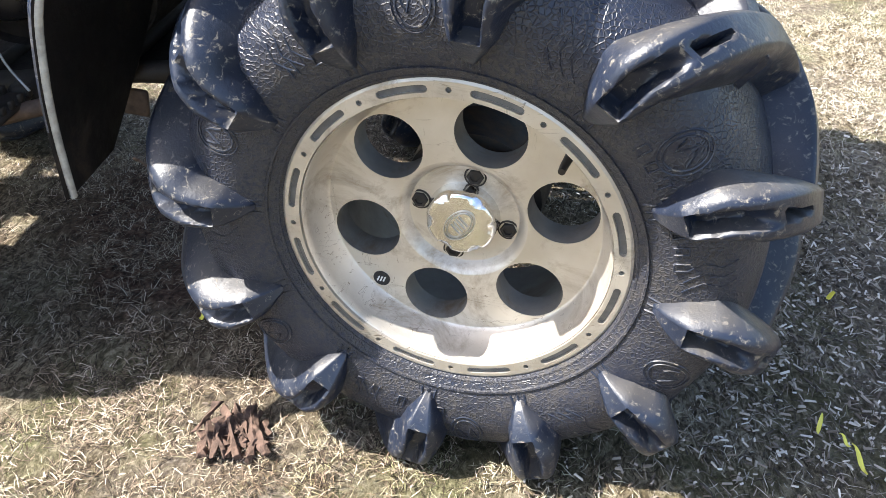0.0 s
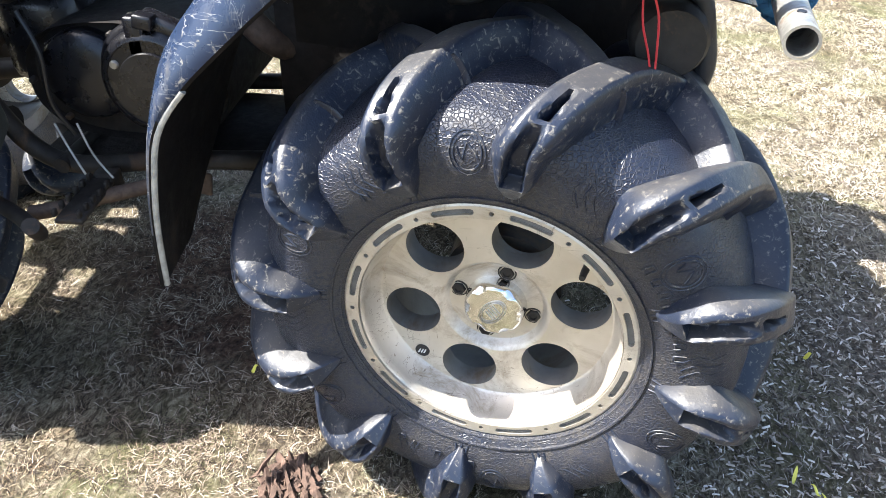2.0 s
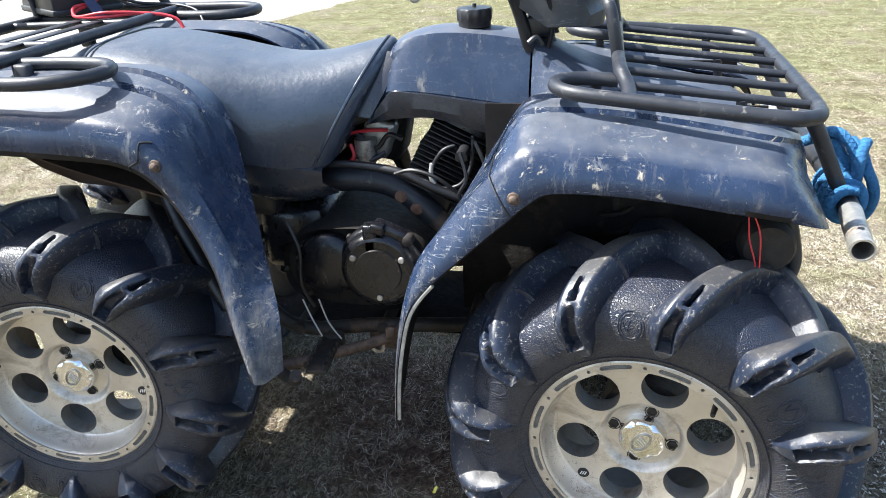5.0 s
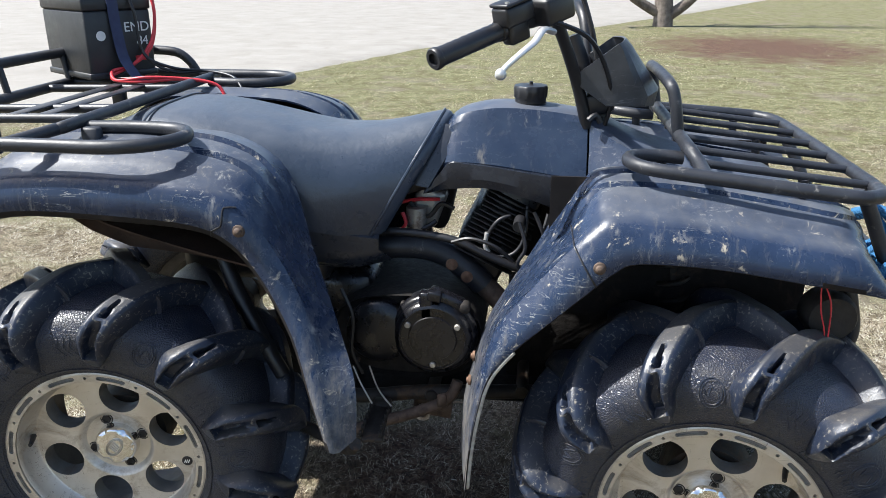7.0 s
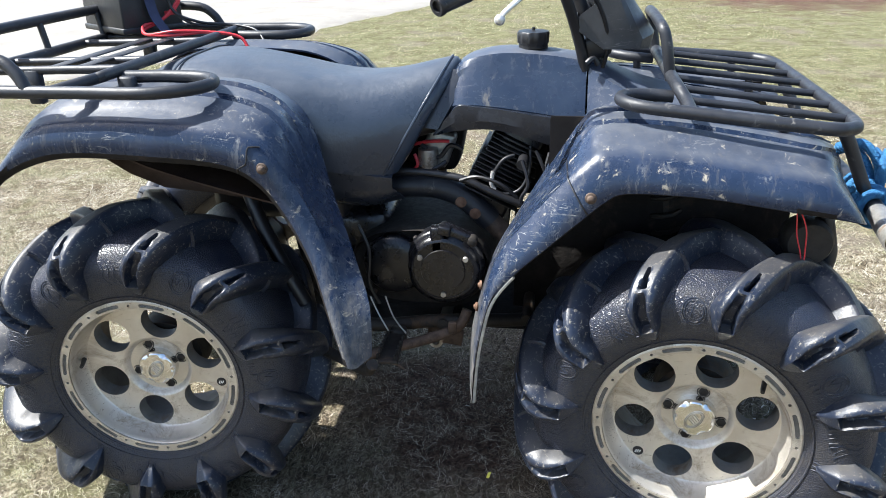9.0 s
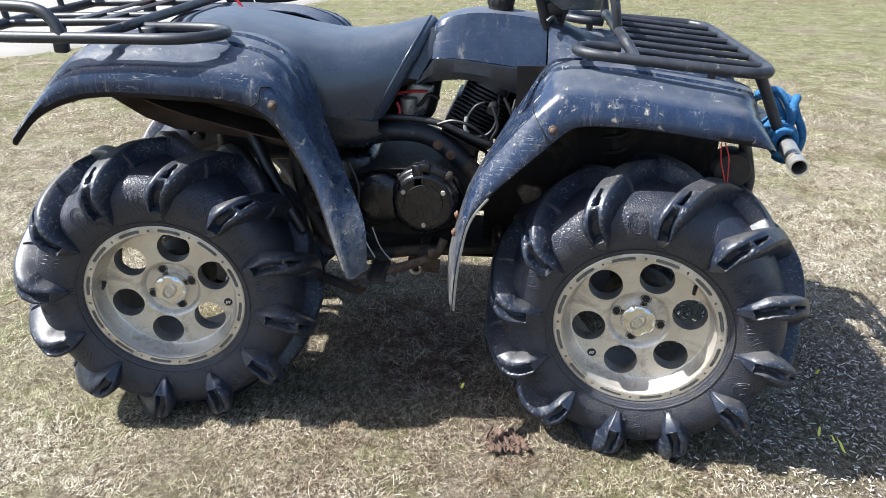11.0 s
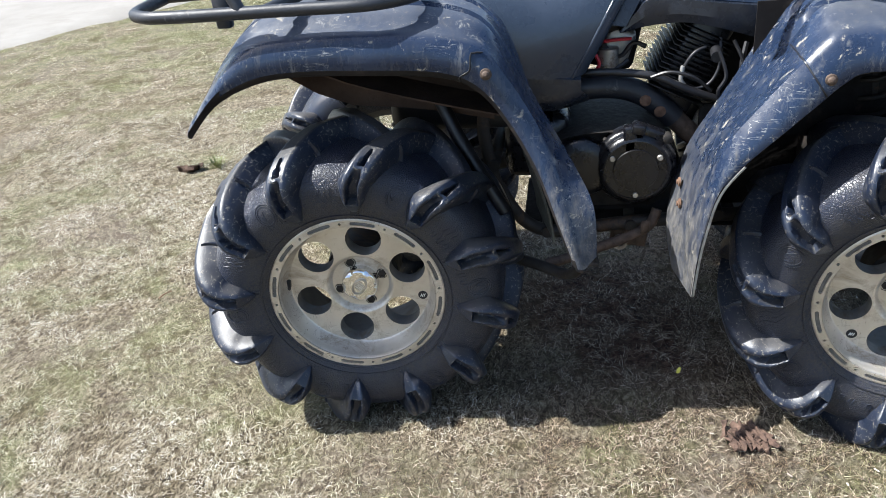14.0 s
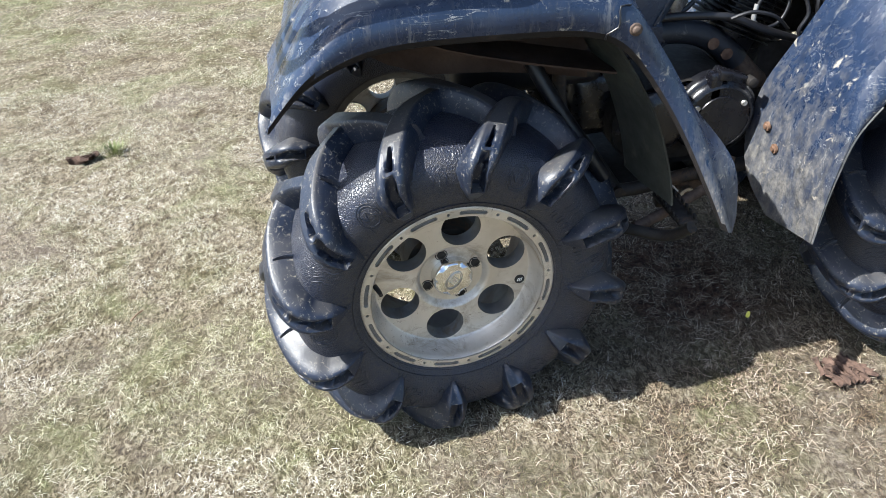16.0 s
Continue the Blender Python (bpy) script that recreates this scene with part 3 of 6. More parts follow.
def build_wheel(atv, nuts_at, holes_at, ring_at, valve_at, badge_at, lugs_at):
    """A wheel at the origin, as a part of the machine; angles in degrees, seen from outside."""
    # the turn sense: x to the right and z up as seen from -y
    bm = bmesh.new()
    lathe(bm, [(0.0, 0.085), (0.045, 0.085), (0.05, 0.10), (0.085, 0.104), (0.088, 0.17), (0.05, 0.178), (0.04, 0.26), (0.0, 0.26)], 32)
    wheel = part("wheel", bm, M_DARK_STEEL, atv, "cast alloy wheel with a chunky paddle mud tyre")
    bm = bmesh.new()
    lathe(bm, [(q.x, q.y) for q in SECTION[::4]], 96)
    for r, y in ((0.2035, -0.0035), (0.214, -0.0115)):
        lathe(bm, [(r - 0.0016, y + 0.002), (r - 0.0010, y - 0.0016), (r + 0.0010, y - 0.0024), (r + 0.0016, y)], 96)
    m, nt, p = start("tyre_sidewall")
    base = ramp(nt, noise_tex(nt, 10, 8, 0.7), [(0.3, (0.006, 0.009, 0.020)), (0.7, (0.014, 0.019, 0.037))])
    tc = nt.nodes.new("ShaderNodeTexCoord")
    mp = nt.nodes.new("ShaderNodeMapping")
    mp.inputs["Scale"].default_value = (1, 0, 1)
    nt.links.new(tc.outputs["Object"], mp.inputs[0])
    ln = nt.nodes.new("ShaderNodeVectorMath")
    ln.operation = "LENGTH"
    nt.links.new(mp.outputs[0], ln.inputs[0])
    near_rim = nt.nodes.new("ShaderNodeMapRange")
    near_rim.inputs[1].default_value, near_rim.inputs[2].default_value = 0.285, 0.225
    nt.links.new(ln.outputs["Value"], near_rim.inputs[0])
    ad = nt.nodes.new("ShaderNodeMath")
    ad.operation = "MULTIPLY_ADD"
    nt.links.new(near_rim.outputs[0], ad.inputs[0])
    ad.inputs[1].default_value = 0.12
    nt.links.new(noise_tex(nt, 12, 10, 0.78), ad.inputs[2])
    f = ramp(nt, ad.outputs[0], [(0.48, (0, 0, 0)), (0.70, (1, 1, 1))])
    g = ramp(nt, noise_tex(nt, 160, 4, 0.6), [(0.42, (0, 0, 0)), (0.62, (1, 1, 1))])
    base = mix(nt, base, (0.060, 0.052, 0.043), mix(nt, f, (0, 0, 0), mix(nt, g, (1, 1, 1), 0.25)))
    nt.links.new(ramp(nt, f, [(0.0, (0.30,) * 3), (1.0, (0.7,) * 3)]), p.inputs["Roughness"])
    tc = nt.nodes.new("ShaderNodeTexCoord")
    v = nt.nodes.new("ShaderNodeTexVoronoi")
    v.feature = "DISTANCE_TO_EDGE"
    v.inputs["Scale"].default_value = 195
    nt.links.new(tc.outputs["Object"], v.inputs["Vector"])
    scale_skin = ramp(nt, v.outputs["Distance"], [(0.0, (1, 1, 1)), (0.16, (0.1, 0.1, 0.1))])
    where = ramp(nt, noise_tex(nt, 7, 3), [(0.34, (0.15, 0.15, 0.15)), (0.48, (1, 1, 1))])
    worn = mix(nt, mix(nt, (0, 0, 0), scale_skin, where), (0, 0, 0), 0.55)
    grit = ramp(nt, noise_tex(nt, 420, 6, 0.75), [(0.56, (0, 0, 0)), (0.66, (0.8, 0.8, 0.8))])
    base = mix(nt, base, (0.050, 0.047, 0.044), worn)
    base = mix(nt, base, (0.15, 0.135, 0.115), mix(nt, (0, 0, 0), grit, ramp(nt, noise_tex(nt, 16, 6, 0.7), [(0.46, (0.05, 0.05, 0.05)), (0.62, (0.9, 0.9, 0.9))])))
    nt.links.new(base, p.inputs["Base Color"])
    bump(nt, p, mix(nt, mix(nt, (1, 1, 1), scale_skin, where), noise_tex(nt, 300, 6, 0.7), 0.3), 1.0, 0.0010)
    part("tyre", bm, m, wheel, "muddy black rubber tyre with scaly sidewall")
    # plain raised bars stand for the writing on the sidewall
    bm = bmesh.new()
    for a0, n, step, r, tall in ((-128, 4, 5.2, 0.252, 0.019), (-104, 3, 6.0, 0.252, 0.020), (8, 8, 4.6, 0.247, 0.016), (120, 2, 7, 0.252, 0.018)):
        for k in range(n):
            a = radians(a0 + k * step)
            c = Matrix.Rotation(-a, 4, "Y")
            for dx in (-0.0042, 0.0042):
                block(bm, (tall, 0.0022, 0.0018), c @ Matrix.Translation((r, -0.0222, dx)), 0.0005, 1)
            block(bm, (0.0018, 0.0022, 0.0092), c @ Matrix.Translation((r + (tall / 2 if k % 2 else -tall / 2) * 0.95, -0.0222, 0)), 0.0005, 1)
    tagged(part("raised_lettering", bm, M_RUBBER, wheel), kind="stuff")
    bm = bmesh.new()

    def stroke(centre, pts, r=0.0011):
        line = []
        for u, v in pts:
            rr, y, nr, ny = carcass_at(v)
            a = radians(centre) + u / rr
            line.append((rr * math.cos(a), y + ny * 0.0002, rr * math.sin(a)))
        tube(bm, line, r, 5, 2)
    for k in range(LUGS):
        # emblem or claw marks on the shoulder, and ribs running from each lug towards the rim
        c = lugs_at - 3 + 360.0 / LUGS * (k + 0.5)
        if k % 2:
            for f in (1.0, 0.8):
                stroke(c, [(0.021 * f * math.cos(t), 0.222 + 0.052 * f * math.sin(t)) for t in (2 * math.pi * i / 16 for i in range(17))])
            stroke(c, [(-0.012, 0.21), (0.0, 0.245), (0.006, 0.205), (0.012, 0.235)], 0.0014)
        else:
            for o in (-0.012, 0.0, 0.012):
                stroke(c, [(o + 0.010, 0.265), (o + 0.002, 0.232), (o + 0.006, 0.20), (o - 0.008, 0.165)], 0.0009)
        for o in (-0.0065, 0.0, 0.0065):
            stroke(lugs_at + 360.0 / LUGS * k, [(o * 1.4, 0.105), (o * 1.1, 0.15), (o, 0.205)], 0.0014)
    tagged(part("raised_emblem", bm, M_RUBBER, wheel), kind="stuff")
    # rim: barrel, drilled face dished towards the hub, pierced bead ring
    bm = bmesh.new()
    lathe(bm, [(0.1985, 0.006), (0.1995, 0.0005), (0.1965, -0.001), (0.1960, 0.0042)], 96)
    lathe(bm, [(0.1960, 0.0044), (0.1795, 0.0044), (0.1780, 0.002), (0.1765, 0.004), (0.1752, 0.014), (0.1722, 0.027), (0.1680, 0.038), (0.1645, 0.045), (0.1630, 0.0485), (0.1624, 0.0490), (0.1614, 0.0498)], 96)
    holes = [ring_of(0.1614, 96), ring_of(0.0785, 72)]
    for k in range(6):
        a = radians(holes_at + 60 * k)
        holes.append(ring_of(0.0405, 36, 0.1203 * math.cos(a), 0.1203 * math.sin(a)))
    pierced(bm, holes, 0.0498, 0.080)
    lathe(bm, [(0.0785, 0.0498), (0.0755, 0.0510), (0.0720, 0.0550), (0.0690, 0.0600), (0.0660, 0.0632), (0.0600, 0.0645), (0.0380, 0.0650), (0.0370, 0.080)], 72)
    rim = part("rim", bm, M_ALU, wheel, "scuffed machined aluminium rim, mud-stained", sharp=30)
    bm = bmesh.new()
    lathe(bm, [(0.1615, 0.079), (0.1640, 0.090), (0.1660, 0.11), (0.1720, 0.19), (0.1960, 0.205), (0.1990, 0.214), (0.2, 0.22)], 64)
    part("inner_barrel", bm, M_BARREL, wheel)
    for k in range(6):
        a = radians(holes_at + 60 * k)
        bm = bmesh.new()
        lathe(bm, [(0.0406, 0.0505), (0.0402, 0.0512), (0.0398, 0.0860)], 36, at=(0.1203 * math.cos(a), 0, 0.1203 * math.sin(a)))
        part("hole_wall", bm, M_BARREL, rim)
    bm = bmesh.new()
    lines = [ring_of(0.1965, 96), ring_of(0.1792, 96)]
    for k in range(12):
        a = radians(ring_at + 30 * k)
        lines.append(ring_of(0.0032, 10, 0.1878 * math.cos(a), 0.1878 * math.sin(a)))
        b = a + radians(15)
        lines.append(slot_outline(0.1838, 0.1922, b - radians(7.2), b + radians(7.2)))
    pierced(bm, lines, -0.0012, 0.0046)
    part("bead_ring", bm, M_ALU, wheel, sharp=30)
    bm = bmesh.new()
    lathe(bm, [(0.1805, 0.0036), (0.1955, 0.0036)], 96)
    part("slot_floor", bm, M_SLOT, wheel)
    # centre cap: a lobed chrome cup with a worn flat face
    bm = bmesh.new()
    rows = []
    for r, y, lobe in ((0.0435, 0.0660, 0), (0.0428, 0.0610, 0), (0.0424, 0.0560, 0), (0.0424, 0.0520, 0), (0.0422, 0.0490, 0.02), (0.0412, 0.0450, 0.15), (0.0385, 0.0420, 0.22), (0.0355, 0.0412, 0.12), (0.0342, 0.0418, 0.02), (0.0330, 0.0416, 0.0), (0.015, 0.0408, 0), (0.0005, 0.0406, 0)):
        rows.append([(r * (1 - lobe * max(0.0, math.cos(6 * a)) ** 1.2) * math.cos(a), y, r * (1 - lobe * max(0.0, math.cos(6 * a)) ** 1.2) * math.sin(a)) for a in (2 * math.pi * k / 72 for k in range(72))])
    loft(bm, rows, closed=True)
    cap = part("hub_cap", bm, M_CHROME, wheel, "chrome centre cap with a worn emblem", sharp=45)
    bm = bmesh.new()
    turn = radians(55)
    for big, small in ((0.0235, 0.0145), (0.0200, 0.0115)):
        loop = [(big * math.cos(t), small * math.sin(t)) for t in (2 * math.pi * k / 28 for k in range(28))]
        tube(bm, [(u * math.cos(turn) - v * math.sin(turn), 0.0406, u * math.sin(turn) + v * math.cos(turn)) for u, v in loop], 0.0011, 6, 1, closed=True)
    for off in (-0.0075, -0.0025, 0.0025, 0.0075):
        tube(bm, [(u * math.cos(turn) - v * math.sin(turn), 0.0406, u * math.sin(turn) + v * math.cos(turn)) for u, v in ((off - 0.002, -0.008), (off, 0.0), (off + 0.002, 0.008))], 0.0012, 6, 2)
    part("emblem", bm, M_STEEL, cap)
    for k in range(4):
        a = radians(nuts_at + 90 * k)
        at = (0.055 * math.cos(a), 0, 0.055 * math.sin(a))
        bm = bmesh.new()
        lathe(bm, [(0.0132, 0.0652), (0.0132, 0.0640), (0.0112, 0.0636)], 20, at=at)
        lathe(bm, [(0.0100, 0.065), (0.0100, 0.0618), (0.0090, 0.0608), (0.0058, 0.0608), (0.0052, 0.0630), (0.0, 0.0630)], 6, at=at)
        part("lug_nut", bm, M_DARK_STEEL, wheel)
    a = radians(valve_at)
    bm = bmesh.new()
    tube(bm, [(0.163 * math.cos(a), 0.040, 0.163 * math.sin(a)), (0.158 * math.cos(a), 0.022, 0.158 * math.sin(a)), (0.156 * math.cos(a), 0.010, 0.156 * math.sin(a))], (0.0056, 0.0040), 10, 3)
    part("valve_stem", bm, M_BLACK, wheel)
    a = radians(badge_at)
    bm = bmesh.new()
    lathe(bm, [(0.0110, 0.0502), (0.0110, 0.0488), (0.0090, 0.0484), (0.0, 0.0484)], 24, at=(BADGE_R * math.cos(a), 0, BADGE_R * math.sin(a)))
    badge = part("badge", bm, M_BLACK, wheel, "small round dark badge")
    bm = bmesh.new()
    for dx in (-0.004, 0.0, 0.004):
        block(bm, (0.002, 0.001, 0.008), pose(BADGE_R * math.cos(a) + dx, 0.0481, BADGE_R * math.sin(a), 0, 25, 0))
    part("badge_print", bm, M_WHITE, badge)
    near, far = lug_mesh(False), lug_mesh(True)
    for k in range(LUGS * 2):
        ob = new("tread_lug", near if k % 2 == 0 else far)
        ob.parent = wheel
        # local lug points up (90 degrees) at no turn
        ob.matrix_basis = Matrix.Rotation(radians(90 - (lugs_at + 180.0 / LUGS * k)), 4, "Y")
    return wheel


# ---------- the machine ----------
MID_Y = 0.455          # the machine's middle plane


def mirror_y(q):
    return (q[0], 2 * MID_Y - q[1], q[2])


def mirrored(rows):
    return [[mirror_y(q) for q in row] for row in rows]


def resample(rows, n):
    """Smooths a grid along its length."""
    cols = [glide([row[k] for row in rows], n) for k in range(len(rows[0]))]
    return [[c[i] for c in cols] for i in range(len(cols[0]))]


def fender_rows(edge, ridge, inner):
    """Rows across a fender: its arch edge, up over the ridge, and over shallow grooves to the inner border."""
    rows = []
    for a, b, c in zip(edge, ridge, inner):
        a, b, c = Vector(a), Vector(b), Vector(c)
        lift = Vector((0, 0, 0.012)) if c.z > 0.84 else Vector((0.0, 0, 0.0))
        out = Vector((0, -0.004, 0))
        rows.append([a + Vector((0.002, 0.008, -0.004)), a, a.lerp(b, 0.15) + out * 1.4, a.lerp(b, 0.4) + out * 2.6, a.lerp(b, 0.65) + out * 2.4, a.lerp(b, 0.85) + out * 1.3, b, b.lerp(c, 0.05) + lift * 0.5, b.lerp(c, 0.17) + lift, b.lerp(c, 0.20) + lift * 1.6, b.lerp(c, 0.36) + lift * 1.9, b.lerp(c, 0.39) + lift * 0.9,
                     b.lerp(c, 0.43) + lift * 0.9, b.lerp(c, 0.46) + lift * 1.9, b.lerp(c, 0.62) + lift * 1.9, b.lerp(c, 0.65) + lift * 0.9, b.lerp(c, 0.69) + lift * 0.9, b.lerp(c, 0.72) + lift * 1.8, c])
    return resample(rows, 4)


def build_fenders(atv):
    # from the tail forward: arch edge, ridge, inner border
    e = [(-0.302, -0.004, 0.748), (-0.232, -0.008, 0.816), (-0.143, -0.010, 0.856), (-0.05, -0.010, 0.869), (0.113, -0.010, 0.864), (0.240, -0.010, 0.854), (0.306, -0.010, 0.826), (0.358, -0.014, 0.764), (0.412, -0.034, 0.670), (0.452, -0.074, 0.574), (0.484, -0.100, 0.492)]
    r = [(-0.288, 0.000, 0.785), (-0.211, -0.002, 0.866), (-0.140, -0.002, 0.922), (-0.045, -0.002, 0.936), (0.113, -0.002, 0.936), (0.240, -0.002, 0.924), (0.323, 0.000, 0.894), (0.386, 0.004, 0.810), (0.444, -0.020, 0.700), (0.484, -0.068, 0.578), (0.509, -0.096, 0.482)]
    n = [(-0.305, 0.24, 0.800), (-0.228, 0.26, 0.893), (-0.140, 0.26, 0.960), (-0.045, 0.26, 0.976), (0.113, 0.26, 0.976), (0.240, 0.26, 0.962), (0.340, 0.24, 0.898), (0.402, 0.170, 0.764), (0.480, 0.040, 0.665), (0.526, -0.036, 0.588), (0.531, -0.062, 0.490)]
    rear = fender_rows(e, r, n)
    e = [(0.726, -0.022, 0.372), (0.733, -0.026, 0.458), (0.744, -0.028, 0.531), (0.763, -0.028, 0.604), (0.804, -0.025, 0.661), (0.866, -0.019, 0.719), (0.926, -0.008, 0.771), (0.968, 0.002, 0.805), (1.008, 0.003, 0.822), (1.136, -0.002, 0.820), (1.268, -0.008, 0.804), (1.362, -0.014, 0.793), (1.414, 0.000, 0.780), (1.444, 0.100, 0.748)]
    r = [(0.721, -0.012, 0.370), (0.725, -0.010, 0.459), (0.733, -0.008, 0.536), (0.750, -0.002, 0.622), (0.778, 0.008, 0.696), (0.832, 0.014, 0.764), (0.888, 0.022, 0.828), (0.930, 0.028, 0.866), (0.972, 0.031, 0.887), (1.10, 0.026, 0.884), (1.25, 0.016, 0.864), (1.335, 0.004, 0.852), (1.374, 0.040, 0.842), (1.408, 0.130, 0.822)]
    n = [(0.701, 0.120, 0.356), (0.696, 0.215, 0.408), (0.711, 0.275, 0.478), (0.742, 0.295, 0.575), (0.786, 0.290, 0.660), (0.834, 0.280, 0.746), (0.880, 0.290, 0.826), (0.924, 0.300, 0.886), (0.968, 0.300, 0.912), (1.10, 0.300, 0.910), (1.25, 0.300, 0.890), (1.335, 0.290, 0.876), (1.374, 0.280, 0.866), (1.408, 0.270, 0.850)]
    front = fender_rows(e, r, n)
    # separate inner flap behind the leg of the rear fender
    rows = [[(x + dx, y, z - dz) for dx, y, dz in ((0.0, 0.035, 0.0), (-0.010, 0.085, 0.0), (-0.026, 0.145, 0.0), (-0.042, 0.20, -0.012))] for x, z in ((0.318, 0.815), (0.355, 0.755), (0.400, 0.665), (0.430, 0.570), (0.444, 0.500), (0.447, 0.470))]
    for q in (rows, mirrored(rows)):
        part("inner_flap", sheet(resample(q, 4), 0.004), M_INNER, atv)
    for rows, name, words in ((rear, "rear_fender", "scratched dark blue-black plastic rear fender"), (front, "front_fender", "scuffed dark plastic front fender with a long mudguard")):
        for flip in (False, True):
            r = mirrored(rows) if flip else rows
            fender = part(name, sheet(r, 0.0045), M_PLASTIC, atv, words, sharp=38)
            # the underside is dull and muddy, its near-black deepened for wheel-arch shade
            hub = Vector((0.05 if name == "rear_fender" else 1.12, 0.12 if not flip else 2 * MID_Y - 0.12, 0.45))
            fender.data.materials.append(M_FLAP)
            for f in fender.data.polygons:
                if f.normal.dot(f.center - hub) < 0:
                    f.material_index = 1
            if not flip:
                bm = bmesh.new()
                n = 17 if name == "front_fender" else 0
                if n:
                    tube(bm, [Vector(q[0]) * 0.5 + Vector(q[1]) * 0.5 for q in r[:n]], 0.0048, 8, 1)
                    part("worn_edge", bm, M_EDGE, fender, "scraped pale edge of the mudguard")
                bm = bmesh.new()
                # the front joint runs straight over the top, the rear one slants up past the bolt
                line = r[25][1:11] if name == "front_fender" else [r[22 + k // 3][k] for k in range(1, 7)]
                tube(bm, [Vector(q) + Vector((0, -0.0012, 0.0012)) for q in line], 0.0016, 6, 2)
                part("seam", bm, M_BLACK, fender)
            if name == "front_fender":
                for q in ((0.7135, 0.156, 0.499), (0.7175, 0.205, 0.528)):
                    bm = bmesh.new()
                    lathe(bm, [(0.0105, 0.004), (0.0105, -0.001), (0.0060, -0.002), (0.0055, -0.005), (0.0, -0.005)], 14, axis="x", at=mirror_y(q) if flip else q)
                    part("guard_bolt", bm, M_RUST, fender)
            # bolts, with washers, where brackets hold the fender
            spots = ((0.328, -0.018, 0.857),) if name == "rear_fender" else ((0.942, -0.003, 0.812),)
            for q in spots:
                q = mirror_y(q) if flip else q
                bm = bmesh.new()
                s = -1 if not flip else 1
                lathe(bm, [(0.0115, 0.004 * -s), (0.0105, 0.0), (0.0075, 0.001 * s), (0.007, 0.004 * s), (0.005, 0.0055 * s), (0.0, 0.006 * s)], 16, at=q)
                part("fender_bolt", bm, M_OLD_RUST, fender)


def build_racks(atv):
    def z_front(x):
        return 0.958 - 0.082 * (x - 0.99)

    def f(x, y, dz=0.0):
        return (x, y, z_front(x) + dz)
    near, far = 0.078, 2 * MID_Y - 0.078
    side = [(1.10, 0.235), (1.05, 0.232), (1.005, 0.205), (0.995, 0.160), (1.025, 0.120), (1.11, 0.103), (1.33, 0.078), (1.385, 0.088), (1.415, 0.140)]
    frame = [f(x, y) for x, y in side] + [f(1.420, 0.33), f(1.420, 0.58)] + [f(x, 2 * MID_Y - y) for x, y in reversed(side)]
    bm = tube(bmesh.new(), frame, 0.0124, 12, 5)
    rack = part("front_rack", bm, M_PIPE_BLACK, atv, "black tubular steel luggage rack, paint worn")
    bm = bmesh.new()
    tube(bm, [f(1.118, 0.104, 0.0), f(1.115, 0.16, 0.010), f(1.10, 0.25, 0.03), f(1.10, 0.66, 0.03), f(1.115, 0.75, 0.010), f(1.118, 0.806, 0)], 0.0125, 10, 4)
    part("crossbar", bm, M_PIPE_BLACK, rack)
    bm = bmesh.new()
    tube(bm, [f(1.10, 0.30, 0.02), f(1.085, 0.30, 0.10), f(1.075, 0.34, 0.125), f(1.075, 0.58, 0.125), f(1.085, 0.62, 0.10), f(1.10, 0.62, 0.02)], 0.0115, 10, 5)
    part("hoop", bm, M_PIPE_BLACK, rack)
    for k in range(6):
        y = 0.175 + k * 0.112
        bm = tube(bmesh.new(), [f(1.105, y, 0.008), f(1.26, y, 0.004), f(1.417, y, 0.0)], 0.0078, 10, 2)
        part("rack_bar", bm, M_PIPE_BLACK, rack)
    for x, y in ((1.30, 0.175), (1.30, 0.511), (1.30, 0.735), (1.06, 0.235), (1.06, 0.675)):
        bm = tube(bmesh.new(), [f(x, y), f(x + 0.005, y + 0.01, -0.04), f(x + 0.005, y + 0.01, -0.085)], 0.0095, 8, 2)
        part("rack_leg", bm, M_PIPE_BLACK, rack)
    # rear rack
    z = 0.995

    def g(x, y, dz=0.0):
        return (x, y, z + dz)
    near, far = -0.005, 2 * MID_Y + 0.005
    frame = [g(-0.03, 0.155), g(0.08, 0.165), g(0.165, 0.150), g(0.200, 0.095), g(0.180, 0.035), g(0.11, near), g(-0.02, near), g(-0.25, near), g(-0.345, near + 0.02), g(-0.385, near + 0.10),
             g(-0.385, 0.40), g(-0.385, far - 0.10), g(-0.345, far - 0.02), g(-0.25, far), g(0.0, far), g(0.09, far), g(0.150, far - 0.035), g(0.165, far - 0.095), g(0.135, far - 0.145), g(0.05, far - 0.165), g(-0.03, far - 0.155)]
    bm = tube(bmesh.new(), frame, 0.0126, 12, 5)
    rack = part("rear_rack", bm, M_PIPE_BLACK, atv, "black tubular steel rear rack with a raised rail")
    bm = tube(bmesh.new(), [g(-0.085, near), g(-0.045, 0.09, 0.008), g(-0.03, 0.16, 0.012), g(-0.03, far - 0.16, 0.012), g(-0.045, far - 0.09, 0.008), g(-0.085, far)], 0.0118, 12, 5)
    part("crossbar", bm, M_PIPE_BLACK, rack)
    for y in (0.20, 0.31, 0.60, 0.71):
        bm = tube(bmesh.new(), [g(-0.03, y, 0.008), g(-0.385, y, 0.0)], 0.0095, 8, 1)
        part("rack_bar", bm, M_PIPE_BLACK, rack)
    for x in (-0.14, -0.20):
        bm = bmesh.new()
        block(bm, (0.030, 0.52, 0.003), pose(x, MID_Y, z + 0.012, 0, 0, 0), 0.001, 1)
        part("flat_strip", bm, M_PIPE_BLACK, rack)
